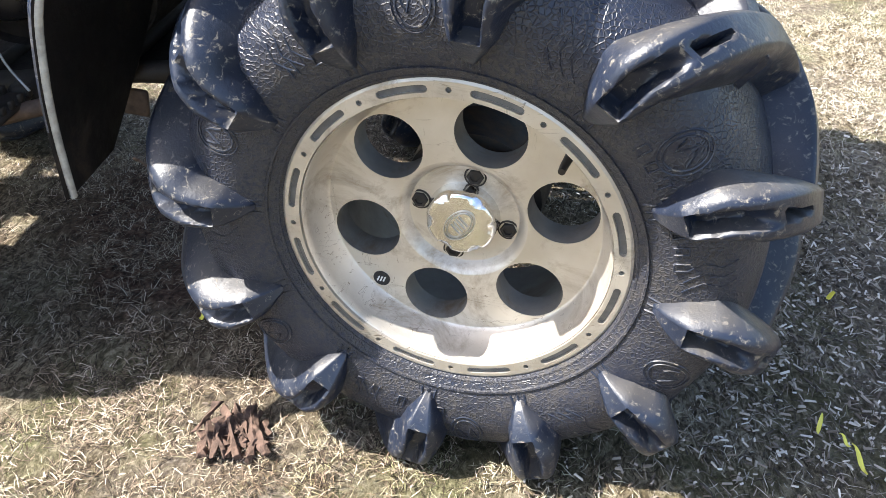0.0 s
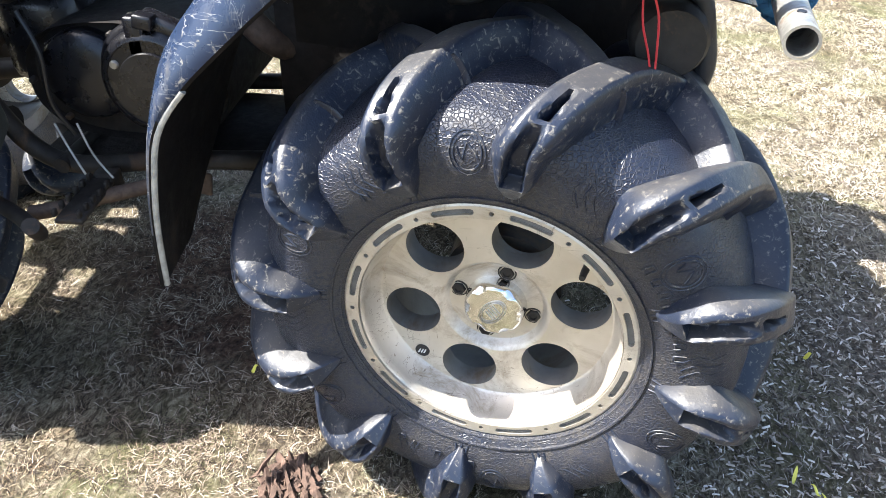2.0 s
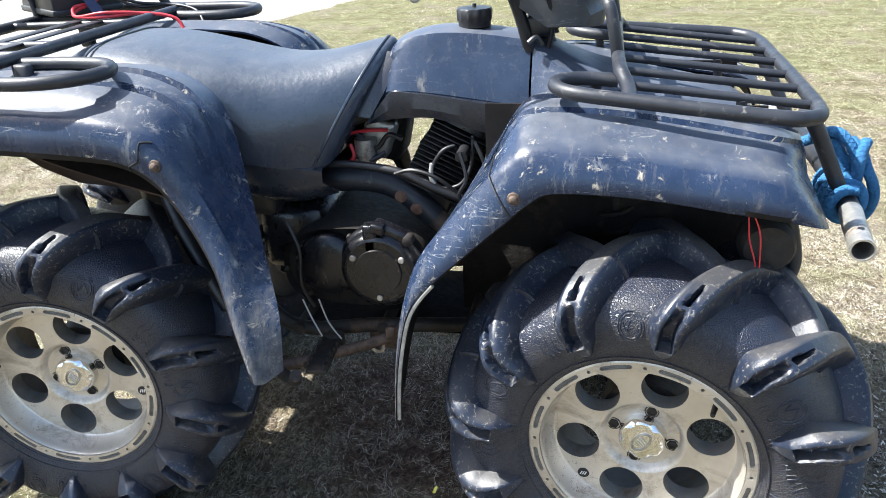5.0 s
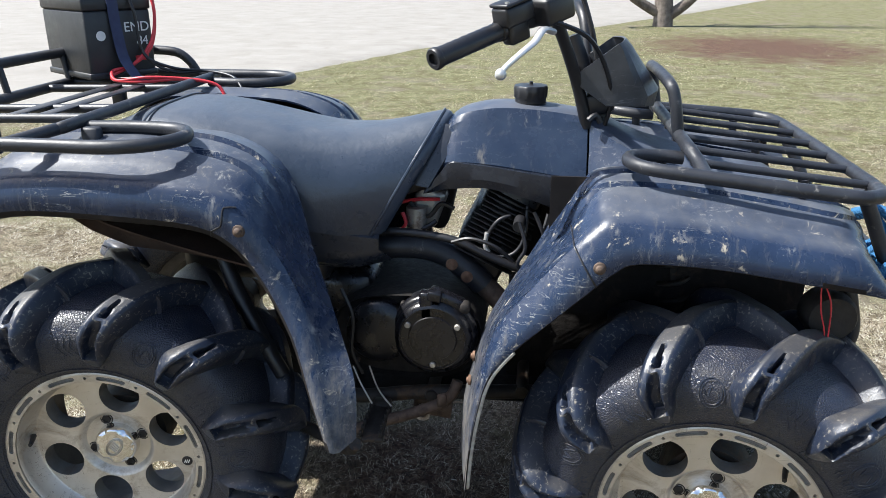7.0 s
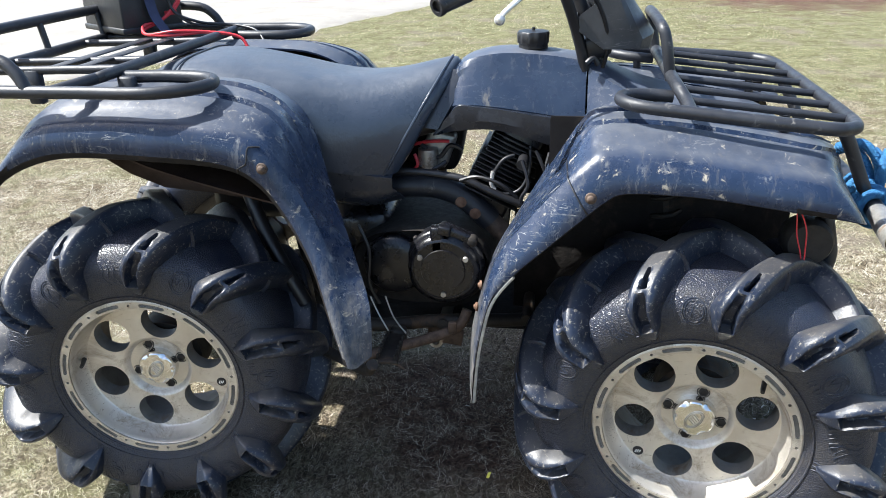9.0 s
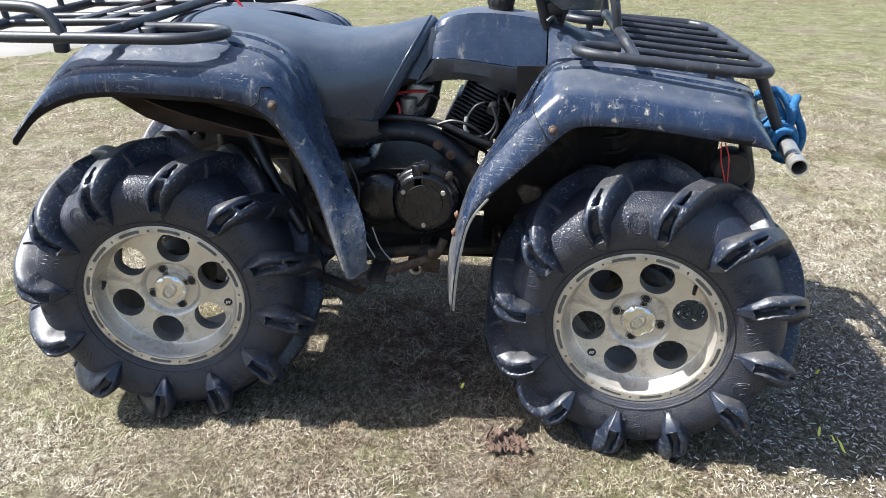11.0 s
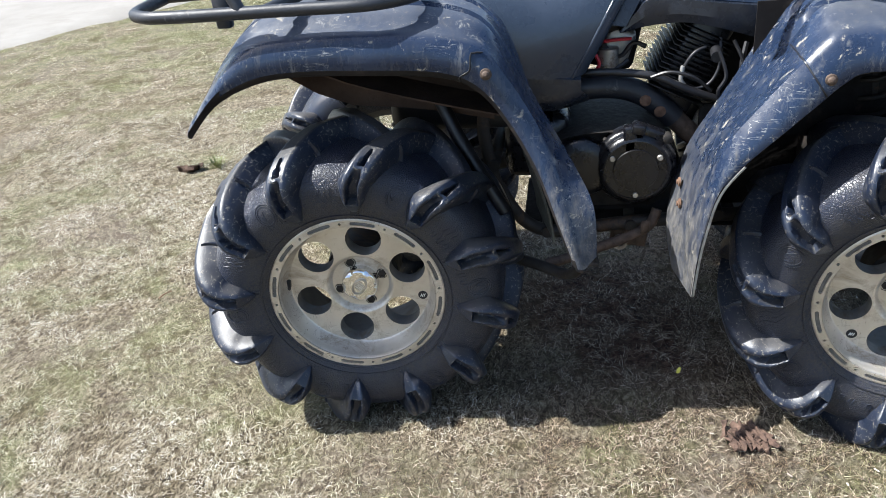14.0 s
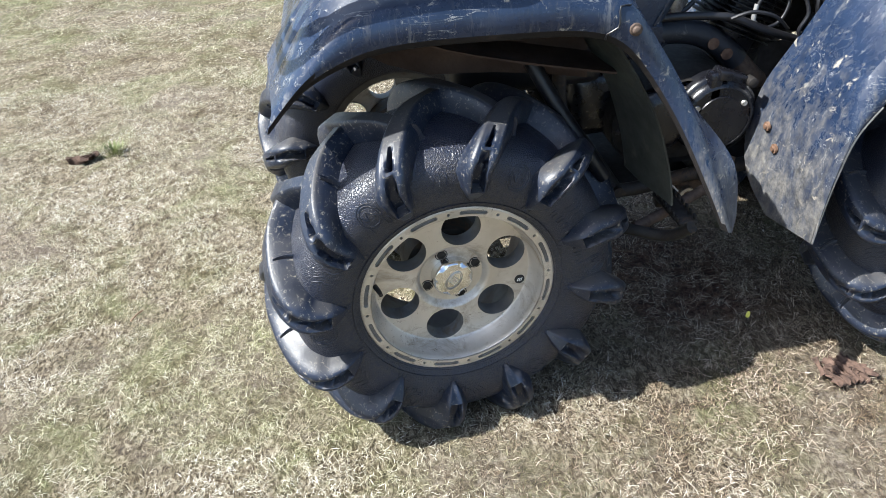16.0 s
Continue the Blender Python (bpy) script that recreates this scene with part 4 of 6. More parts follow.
    bm = tube(bmesh.new(), [g(-0.13, near, 0.0), g(-0.15, near + 0.005, 0.035), g(-0.19, near + 0.01, 0.06), g(-0.29, 0.02, 0.065), g(-0.375, 0.08, 0.07), g(-0.40, 0.20, 0.075), g(-0.40, 0.72, 0.075), g(-0.375, far - 0.08, 0.07),
                            g(-0.29, far - 0.02, 0.065), g(-0.19, far - 0.01, 0.06), g(-0.15, far - 0.005, 0.035), g(-0.13, far, 0.0)], 0.0125, 10, 5)
    part("raised_rail", bm, M_PIPE_BLACK, rack)
    for x, y, d in ((-0.385, 0.20, 0.07), (-0.385, 0.70, 0.07), (-0.385, 0.45, 0.07)):
        bm = tube(bmesh.new(), [g(x, y, 0.0), g(x - 0.012, y, d)], 0.008, 8, 1)
        part("rail_post", bm, M_PIPE_BLACK, rack)
    for x, y in ((0.0, 0.13), (0.0, 0.78), (-0.26, 0.20), (-0.26, 0.71)):
        bm = bmesh.new()
        block(bm, (0.035, 0.022, 0.075), pose(x, y, z - 0.032), 0.004, 1)
        part("rack_leg", bm, M_PIPE_BLACK, rack)


def body_section(x, top, low, half, crown, shear, n=18, flat=0.55):
    """Half-round section across the machine: x at the top, bottom height, half width, roundness."""
    row = []
    for k in range(n + 1):
        a = math.pi * k / n
        c, s = math.cos(a), math.sin(a)
        y = -half * math.copysign(abs(c) ** flat, c)
        h = low + (top - low) * abs(s) ** crown
        row.append((x + shear * (h - top), MID_Y + y, h))
    return row


def build_seat(atv):
    rows = []
    for x, top, low, half, crown, shear in ((-0.085, 0.925, 0.88, 0.10, 0.5, 0.0), (-0.075, 0.955, 0.87, 0.155, 0.5, 0.0), (-0.03, 0.988, 0.86, 0.185, 0.55, 0.0), (0.05, 1.000, 0.85, 0.200, 0.6, 0.0), (0.14, 0.993, 0.83, 0.208, 0.65, 0.0),
                                           (0.24, 0.975, 0.80, 0.210, 0.7, 0.0), (0.32, 0.960, 0.775, 0.200, 0.7, 0.05), (0.40, 0.953, 0.763, 0.190, 0.72, 0.16), (0.50, 0.962, 0.752, 0.176, 0.74, 0.38), (0.60, 0.985, 0.742, 0.158, 0.78, 0.56), (0.636, 0.990, 0.740, 0.148, 0.80, 0.58),
                                           (0.648, 0.978, 0.750, 0.130, 0.8, 0.58)):
        rows.append(body_section(x, top, low, half, crown, shear, 24, 0.55 + 0.75 * max(0.0, min(1.0, (x - 0.36) / 0.26))))
    bm = bmesh.new()
    loft(bm, resample(rows, 3), caps=True)
    seat = part("seat", bm, M_SEAT, atv, "worn black vinyl bench seat", sharp=60)
    bm = bmesh.new()
    tube(bm, [body_section(0.628, 0.991, 0.740, 0.152, 0.80, 0.58, 24, 1.30)[k] for k in range(25)], 0.0032, 6, 2)
    part("piping", bm, M_SEAT, seat)
    bm = bmesh.new()
    tube(bm, [body_section(0.02, 1.000, 0.90, 0.197, 0.6, 0.0, 24)[k] for k in range(25)], 0.0025, 6, 2)
    part("seam", bm, M_SEAT, seat)
    # dark panel in the gap between seat and tank
    rows = []
    for z, w in ((0.970, 0.045), (0.950, 0.062), (0.92, 0.080), (0.885, 0.094), (0.850, 0.104)):
        x0 = 0.628 + 0.58 * (z - 0.985)
        rows.append([(x0, MID_Y - w + 0.006, z), (x0 + 0.03, MID_Y - w, z - 0.004), (x0 + 0.055, MID_Y - w, z - 0.008), (x0 + 0.075, MID_Y - w + 0.03, z - 0.01)])
    for r in (rows, mirrored(rows)):
        part("gap_panel", sheet(resample(r, 3), 0.004), M_TRIM, atv)
    # plastic base and the side cover below the seat
    rows = []
    for x, top, low, half in ((0.22, 0.84, 0.72, 0.180), (0.32, 0.785, 0.68, 0.180), (0.42, 0.766, 0.665, 0.165), (0.505, 0.752, 0.68, 0.145)):
        rows.append([(x, MID_Y - half + 0.01, top), (x, MID_Y - half - 0.008, top - 0.012), (x, MID_Y - half - 0.010, (top + low) / 2), (x + 0.015, MID_Y - half, low + 0.02), (x + 0.02, MID_Y - half + 0.03, low)])
    part("side_cover", sheet(resample(rows, 3), 0.004), M_TRIM, atv)
    part("side_cover", sheet(mirrored(resample(rows, 3)), 0.004), M_TRIM, atv)


def build_tank(atv):
    def section(x, top, shoulder, low, wt, ws, wl):
        return [(x, MID_Y - wl * 0.96, low - 0.012), (x, MID_Y - wl, low), (x, MID_Y - ws * 0.45 - wl * 0.57, low + (shoulder - low) * 0.5), (x, MID_Y - ws, shoulder - 0.010), (x, MID_Y - ws * 0.95, shoulder + 0.003), (x, MID_Y - wt, top - 0.004), (x, MID_Y - wt * 0.7, top),
                (x, MID_Y, top + 0.003)]
    rows = [section(*a) for a in ((0.618, 0.940, 0.930, 0.886, 0.020, 0.036, 0.076), (0.636, 0.966, 0.950, 0.893, 0.034, 0.050, 0.086), (0.662, 0.990, 0.970, 0.897, 0.047, 0.061, 0.093), (0.705, 1.004, 0.982, 0.897, 0.054, 0.066, 0.096), (0.760, 1.010, 0.985, 0.892, 0.055, 0.067, 0.099),
                                  (0.840, 1.006, 0.983, 0.882, 0.054, 0.067, 0.102), (0.900, 0.998, 0.979, 0.874, 0.053, 0.066, 0.105), (0.932, 0.994, 0.975, 0.870, 0.053, 0.064, 0.107))]
    rows = resample(rows, 3)
    full = [r + [mirror_y(q) for q in r[-2::-1]] for r in rows]
    bm = bmesh.new()
    loft(bm, full, caps=False)
    tank = part("tank_cover", bm, M_TANK, atv, "dusty dark plastic fuel tank cover", sharp=22)
    # lower dark strip along the tank
    rows = []
    for x, z0, z1 in ((0.593, 0.824, 0.829), (0.610, 0.828, 0.850), (0.630, 0.834, 0.874), (0.652, 0.838, 0.896), (0.69, 0.842, 0.895), (0.74, 0.842, 0.891), (0.82, 0.824, 0.881), (0.905, 0.796, 0.871)):
        h = 0.088 + 0.08 * (x - 0.593)
        rows.append([(x, MID_Y - h + 0.035, z0 - 0.004), (x, MID_Y - h, z0), (x, MID_Y - h - 0.008, z0 * 0.6 + z1 * 0.4), (x, MID_Y - h - 0.006, z1), (x, MID_Y - h + 0.022, z1 + 0.003)])
    for r in (rows, mirrored(rows)):
        part("lower_trim", sheet(resample(r, 4), 0.004), M_TRIM, atv, sharp=24)
    # cowl in front of the tank, down to the fenders
    rows = [section(*a) for a in ((0.936, 0.993, 0.974, 0.862, 0.053, 0.065, 0.108), (0.98, 0.975, 0.950, 0.85, 0.06, 0.095, 0.150), (1.06, 0.940, 0.918, 0.86, 0.08, 0.130, 0.180), (1.16, 0.915, 0.900, 0.85, 0.10, 0.150, 0.185), (1.30, 0.885, 0.870, 0.82, 0.10, 0.150, 0.180), (1.36, 0.855, 0.84, 0.79, 0.1, 0.15, 0.18))]
    rows = resample(rows, 3)
    bm = bmesh.new()
    loft(bm, [r + [mirror_y(q) for q in r[-2::-1]] for r in rows])
    part("front_cowl", bm, M_TANK, atv, sharp=22)
    # inner wells behind the fenders close the body towards the wheels
    for low, z1, y in ((((-0.17, 0.82), (-0.08, 0.765), (0.0, 0.735), (0.12, 0.725), (0.22, 0.71), (0.315, 0.69)), 0.885, 0.215), (((0.86, 0.62), (1.1, 0.60), (1.36, 0.62)), 0.90, 0.26)):
        rows = [[(x, y + 0.03 * (zl + (z1 - zl) * t - 0.8), zl + (z1 - zl) * t) for x, zl in low] for t in (0, 0.2, 0.5, 1)]
        for r in (rows, mirrored(rows)):
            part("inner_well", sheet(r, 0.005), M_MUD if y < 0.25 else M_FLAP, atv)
    # filler cap
    bm = bmesh.new()
    rows = []
    for r, h, lobe in ((0.033, 1.010, 0), (0.033, 1.020, 0), (0.036, 1.022, 0.06), (0.037, 1.042, 0.06), (0.034, 1.046, 0.03), (0.012, 1.047, 0), (0.0005, 1.048, 0)):
        rows.append([(0.812 + r * (1 - lobe * (math.cos(12 * a) > 0)) * math.cos(a), MID_Y + r * (1 - lobe * (math.cos(12 * a) > 0)) * math.sin(a), h) for a in (2 * math.pi * k / 48 for k in range(48))])
    loft(bm, rows, closed=True)
    cap = part("fuel_cap", bm, M_BLACK, atv, "black ribbed plastic fuel cap")
    bm = tube(bmesh.new(), [(0.812, MID_Y, 1.042), (0.812, MID_Y, 1.054)], 0.004, 8, 1)
    part("vent", bm, M_BLACK, cap)


def build_bars(atv):
    # steering stem, bar and controls, turned to the machine's right
    bm = tube(bmesh.new(), [(0.985, MID_Y, 0.93), (0.955, MID_Y, 1.00), (0.915, MID_Y, 1.10), (0.895, MID_Y, 1.15)], 0.014, 12, 3)
    stem = part("steering_stem", bm, M_BLACK, atv)
    bm = tube(bmesh.new(), [(0.93, 0.40, 0.97), (0.905, 0.385, 1.06), (0.872, 0.345, 1.15), (0.850, 0.315, 1.19), (0.815, 0.27, 1.19), (0.745, 0.205, 1.172), (0.655, 0.105, 1.138)], 0.0125, 10, 5)
    bar = part("handlebar", bm, M_BLACK, atv, "black handlebar turned to one side")
    bm = tube(bmesh.new(), [(0.95, 0.51, 0.97), (0.935, 0.53, 1.06), (0.925, 0.565, 1.15), (0.915, 0.60, 1.19), (0.90, 0.66, 1.20), (0.86, 0.78, 1.19), (0.82, 0.88, 1.17)], 0.0125, 10, 5)
    part("handlebar", bm, M_BLACK, atv)
    for a, b in (((0.757, 0.217, 1.176), (0.652, 0.102, 1.137)), ((0.855, 0.79, 1.189), (0.815, 0.89, 1.168))):
        a, b = Vector(a), Vector(b)
        d = (b - a).normalized()
        bm = bmesh.new()
        q = d.to_track_quat("Y", "Z").to_matrix().to_4x4()
        L = (b - a).length
        lathe(bm, [(0.013, 0), (0.0195, 0.0), (0.0195, 0.006), (0.0165, 0.008)] + [(0.0165 + 0.0008 * (k % 2), 0.01 + (L - 0.02) * k / 16) for k in range(17)] + [(0.019, L - 0.008), (0.0195, L), (0.017, L + 0.003), (0.011, L + 0.003), (0.010, L - 0.01), (0.0, L - 0.01)], 18)
        bm.transform(Matrix.Translation(a) @ q)
        part("grip", bm, M_BLACK, bar if a.y < MID_Y else atv, "ribbed rubber grip")
    # brake master cylinder and lever
    bm = bmesh.new()
    q = Vector((0.105, 0.115, 0.039)).to_track_quat("X", "Z").to_matrix().to_4x4()
    block(bm, (0.070, 0.042, 0.036), Matrix.Translation((0.778, 0.222, 1.205)) @ q, 0.006)
    block(bm, (0.074, 0.046, 0.007), Matrix.Translation((0.776, 0.220, 1.226)) @ q, 0.003)
    block(bm, (0.05, 0.03, 0.05), Matrix.Translation((0.782, 0.232, 1.178)) @ q, 0.008)
    res = part("brake_reservoir", bm, M_BLACK, bar, "black brake fluid reservoir with screwed lid")
    for s in (-0.026, 0.026):
        bm = bmesh.new()
        lathe(bm, [(0.005, 1.229), (0.005, 1.232), (0.0, 1.2325)], 12, axis="z", at=(Matrix.Translation((0.776, 0.220, 0.0)) @ q @ Vector((s, s * 0.5, 0))))
        part("screw", bm, M_STEEL, res)
    bm = tube(bmesh.new(), [(0.850, 0.250, 1.172), (0.832, 0.215, 1.178), (0.818, 0.185, 1.160), (0.795, 0.160, 1.142), (0.772, 0.150, 1.122), (0.764, 0.147, 1.112)], (0.0085, 0.0055), 10, 4, flat=0.7)
    bmesh.ops.create_uvsphere(bm, u_segments=14, v_segments=10, radius=0.0105, matrix=Matrix.Translation((0.762, 0.146, 1.108)))
    part("brake_lever", bm, M_LEVER, bar, "bare aluminium brake lever with a ball end")
    bm = bmesh.new()
    block(bm, (0.075, 0.055, 0.05), Matrix.Translation((0.845, 0.275, 1.212)) @ q, 0.008)
    part("switch_block", bm, M_BLACK, bar)
    # instrument pod, open behind
    line = ((0.982, 1.141, 0.018, 0.006), (0.990, 1.128, 0.024, 0.004), (1.008, 1.086, 0.036, 0.004), (1.030, 1.034, 0.046, 0.012), (1.026, 1.020, 0.044, -0.008), (0.965, 1.018, 0.0, -0.004), (0.910, 1.056, 0.0, 0.0), (0.904, 1.082, 0.0, 0.004))
    rows = [[(x + dx * w, y, z + dz * w) for x, z, dx, dz in line] for y, w in ((0.375, 0.0), (0.383, 0.35), (0.42, 0.85), (0.455, 1.0), (0.49, 0.85), (0.527, 0.35), (0.535, 0.0))]
    bm = bmesh.new()
    loft(bm, rows)
    bm.verts.ensure_lookup_table()
    n = len(line)
    bm.faces.new([bm.verts[k] for k in range(n)])
    bm.faces.new([bm.verts[6 * n + k] for k in range(n)])
    bmesh.ops.recalc_face_normals(bm, faces=bm.faces)
    bm.normal_update()
    bmesh.ops.solidify(bm, geom=bm.faces[:], thickness=0.004)
    pod = part("instrument_pod", bm, M_POD, atv, "faded black plastic instrument pod", sharp=30)
    bm = bmesh.new()
    block(bm, (0.088, 0.140, 0.004), pose(0.952, MID_Y, 1.086, 0, -37, 0), 0.001, 1)
    part("dial_panel", bm, M_BLACK, pod)
    bm = bmesh.new()
    block(bm, (0.06, 0.13, 0.05), pose(0.952, MID_Y, 1.02, 0, -15, 0), 0.012)
    part("key_block", bm, M_BLACK, atv)
    # cables bundled up the stem, and loops down to the frame
    for k, (a, c) in enumerate((((0.972, 0.44, 0.99), 0.02), ((0.978, 0.48, 0.99), 0.05), ((0.96, 0.50, 0.98), 0.035))):
        bm = tube(bmesh.new(), [a, (0.955, a[1] + 0.02, 1.07), (0.93, a[1] + c, 1.17), (0.90, a[1] + c, 1.24), (0.86, a[1] - 0.05, 1.235)], 0.0045, 7, 5)
        part("cable", bm, M_BLACK, atv)
    bm = tube(bmesh.new(), [(0.85, 0.25, 1.19), (0.915, 0.30, 1.16), (0.955, 0.36, 1.10), (0.975, 0.385, 1.03), (0.965, 0.40, 0.97)], 0.0048, 7, 5)
    part("cable", bm, M_BLACK, atv)
    bm = tube(bmesh.new(), [(0.955, 0.375, 0.985), (0.945, 0.372, 1.0), (0.93, 0.365, 0.99)], 0.006, 7, 4)
    part("cable", bm, M_BLACK, atv)


def build_front_end(atv):
    # bumper: a level tube across the front, its open end bare and pierced, held by bars from the rack
    bm = bmesh.new()
    tube(bm, [(1.500, 0.175, 0.737), (1.506, 0.32, 0.742), (1.506, 0.59, 0.742), (1.500, 0.735, 0.737)], 0.0185, 16, 4)
    bumper = part("bumper", bm, M_PIPE_BLACK, atv, "black tubular front bumper with bare metal ends")
    for flip in (False, True):
        bm = bmesh.new()
        line = [(1.481, 0.030, 0.733), (1.487, 0.080, 0.734), (1.493, 0.130, 0.735), (1.500, 0.180, 0.737)]
        tube(bm, line, 0.0195, 18, 2, caps=False)
        tube(bm, line, 0.0165, 18, 2, caps=False)
        lathe(bm, [(0.0163, 0), (0.0196, 0)], 18)
        d = (Vector(line[0]) - Vector(line[1])).normalized().to_track_quat("Y", "Z").to_matrix().to_4x4()
        bm.verts.ensure_lookup_table()
        for v in bm.verts[-36:]:
            v.co = Vector(line[0]) + (d @ v.co.to_4d()).to_3d()
        if flip:
            bm.transform(Matrix.Translation((0, 2 * MID_Y, 0)) @ Matrix.Diagonal((1, -1, 1, 1)))
        part("bar_end", bm, M_STEEL, bumper, "open tube end, worn to bare metal")
    bm = bmesh.new()
    lathe(bm, [(0.0055, 0.7526), (0.0050, 0.7538), (0.0, 0.7538)], 12, axis="z", at=(1.486, 0.072, 0))
    part("drilled_hole", bm, M_BLACK, bumper)
    for flip in (False, True):
        line = [(1.408, 0.20, 0.915), (1.440, 0.215, 0.860), (1.470, 0.225, 0.800), (1.500, 0.235, 0.742)]
        part("upright", tube(bmesh.new(), [mirror_y(q) if flip else q for q in line], 0.0135, 12, 3), M_PIPE_BLACK, bumper)
    bm = tube(bmesh.new(), [(1.33, 0.16, 0.60), (1.385, 0.13, 0.61), (1.405, 0.12, 0.66), (1.395, 0.12, 0.72), (1.37, 0.12, 0.80)], 0.014, 12, 5)
    part("lower_hoop", bm, M_PIPE_BLACK, bumper)
    # lamp body and wires behind the fender's nose
    bm = bmesh.new()
    lathe(bm, [(0.0, -0.02), (0.04, -0.02), (0.046, -0.01), (0.046, 0.03), (0.03, 0.05), (0.0, 0.05)], 20, at=(1.355, 0.10, 0.705))
    part("lamp_shell", bm, M_DARK_STEEL, atv)
    for pts in ([(1.308, 0.03, 0.785), (1.313, 0.03, 0.745), (1.326, 0.034, 0.705), (1.334, 0.04, 0.665)], [(1.316, 0.03, 0.785), (1.328, 0.03, 0.755), (1.333, 0.034, 0.715), (1.337, 0.04, 0.665)]):
        part("red_wire", tube(bmesh.new(), pts, 0.0013, 6, 5), M_RED, atv)


def build_engine(atv):
    eng = None
    # crankcase with a flanged round cover
    bm = bmesh.new()
    rows = []
    for y, grow in ((0.30, 0.96), (0.285, 1.0), (0.62, 1.0), (0.64, 0.94)):
        ring = []
        for k in range(32):
            a = 2 * math.pi * k / 32
            rx, rz = (0.165, 0.098)
            ring.append((0.565 + grow * rx * math.copysign(abs(math.cos(a)) ** 0.75, math.cos(a)), y, 0.522 + grow * rz * math.copysign(abs(math.sin(a)) ** 0.8, math.sin(a))))
        rows.append(ring)
    loft(bm, rows, closed=True, caps=True)
    eng = part("crankcase", bm, M_GRIME, atv, "black oily crankcase")
    bm = bmesh.new()
    c = (0.627, 0.0, 0.540)
    lathe(bm, [(0.094, 0.30), (0.094, 0.272), (0.089, 0.264), (0.084, 0.262), (0.082, 0.252), (0.072, 0.244), (0.070, 0.244), (0.069, 0.247), (0.052, 0.247), (0.050, 0.243), (0.049, 0.243), (0.0, 0.2425)], 48, at=c)
    cover = part("clutch_cover", bm, M_ENGINE, eng, "round black cover with three bolts")
    for a in (150, 30, 270):
        bm = bmesh.new()
        lathe(bm, [(0.0068, 0.252), (0.0068, 0.2425), (0.0055, 0.241), (0.0, 0.241)], 12, at=(0.627 + 0.061 * math.cos(radians(a)), 0, 0.540 + 0.061 * math.sin(radians(a))))
        part("cover_bolt", bm, M_STEEL, cover)
    bm = bmesh.new()
    lathe(bm, [(0.072, 0.30), (0.072, 0.276), (0.066, 0.268), (0.045, 0.262), (0.0, 0.260)], 36, at=(0.505, 0, 0.536))
    part("gear_cover", bm, M_ENGINE, eng)
    bm = bmesh.new()
    block(bm, (0.030, 0.030, 0.062), pose(0.613, 0.262, 0.613), 0.006)
    block(bm, (0.080, 0.034, 0.036), pose(0.653, 0.274, 0.619, 0, 22, 0), 0.008)
    block(bm, (0.030, 0.026, 0.022), pose(0.631, 0.255, 0.637, 0, 10, 0), 0.004)
    part("cable_arm", bm, M_ENGINE, eng)
    bm = bmesh.new()
    lathe(bm, [(0.011, 0.27), (0.011, 0.245), (0.007, 0.243), (0.0, 0.243)], 12, at=(0.695, 0, 0.613))
    part("boss", bm, M_DARK_STEEL, eng)
    # finned barrel and head, leaning forward
    lean = pose(0.700, 0.470, 0.615, 0, 26, 0)
    barrel = bmesh.new()
    block(barrel, (0.095, 0.15, 0.24), lean @ pose(0, 0, 0.13), 0.01)
    barrel = part("cylinder", barrel, M_ENGINE, eng)
    for k in range(14):
        bm = bmesh.new()
        s = 0.138 if k < 9 else 0.124
        block(bm, (s, 0.195, 0.0030), lean @ pose(-0.004, 0, 0.062 + k * 0.0115), 0.001, 1)
        part("cooling_fin", bm, M_FIN, barrel)
    bm = bmesh.new()
    block(bm, (0.12, 0.17, 0.05), lean @ pose(0.0, 0, 0.275), 0.015)
    part("head_cover", bm, M_ENGINE, barrel)
    bm = tube(bmesh.new(), [lean @ Vector((0.02, -0.115, 0.19)), lean @ Vector((0.02, -0.15, 0.185))], 0.013, 10, 1)
    part("plug_cap", bm, M_BLACK, barrel)
    bm = tube(bmesh.new(), [(0.780, 0.360, 0.785), (0.755, 0.352, 0.775), (0.735, 0.350, 0.745), (0.730, 0.350, 0.715), (0.752, 0.350, 0.695), (0.790, 0.352, 0.702), (0.812, 0.360, 0.74), (0.815, 0.38, 0.80)], 0.0045, 8, 5)
    part("plug_lead", bm, M_BLACK, eng, "black ignition lead looped under the head")
    bm = tube(bmesh.new(), [(0.732, 0.349, 0.748), (0.7285, 0.349, 0.718), (0.736, 0.349, 0.704)], 0.0052, 8, 4)
    part("lead_boot", bm, M_LEVER, eng)
    # added dark block that closes the bright gap between seat and cylinder
    bm = bmesh.new()
    block(bm, (0.15, 0.12, 0.15), pose(0.57, 0.53, 0.79, 0, 12, 0), 0.02)
    part("backing_block", bm, M_GRIME, eng)
    for pts in ([(0.80, 0.30, 0.79), (0.815, 0.285, 0.74), (0.80, 0.285, 0.70), (0.84, 0.30, 0.66)], [(0.83, 0.31, 0.81), (0.855, 0.295, 0.75), (0.845, 0.30, 0.69), (0.88, 0.31, 0.65)], [(0.66, 0.315, 0.735), (0.70, 0.305, 0.748), (0.75, 0.30, 0.735), (0.79, 0.31, 0.70)], [(0.43, 0.26, 0.64), (0.455, 0.25, 0.58), (0.45, 0.25, 0.50), (0.47, 0.26, 0.44)]):
        part("cable", tube(bmesh.new(), pts, 0.0042, 7, 5), M_BLACK, eng)
    for k in range(7):
        a = radians(-60 + 48 * k)
        bm = bmesh.new()
        lathe(bm, [(0.0055, 0.285), (0.0055, 0.276), (0.004, 0.274), (0.0, 0.274)], 10, at=(0.545 + 0.135 * math.cos(a), 0, 0.522 + 0.082 * math.sin(a)))
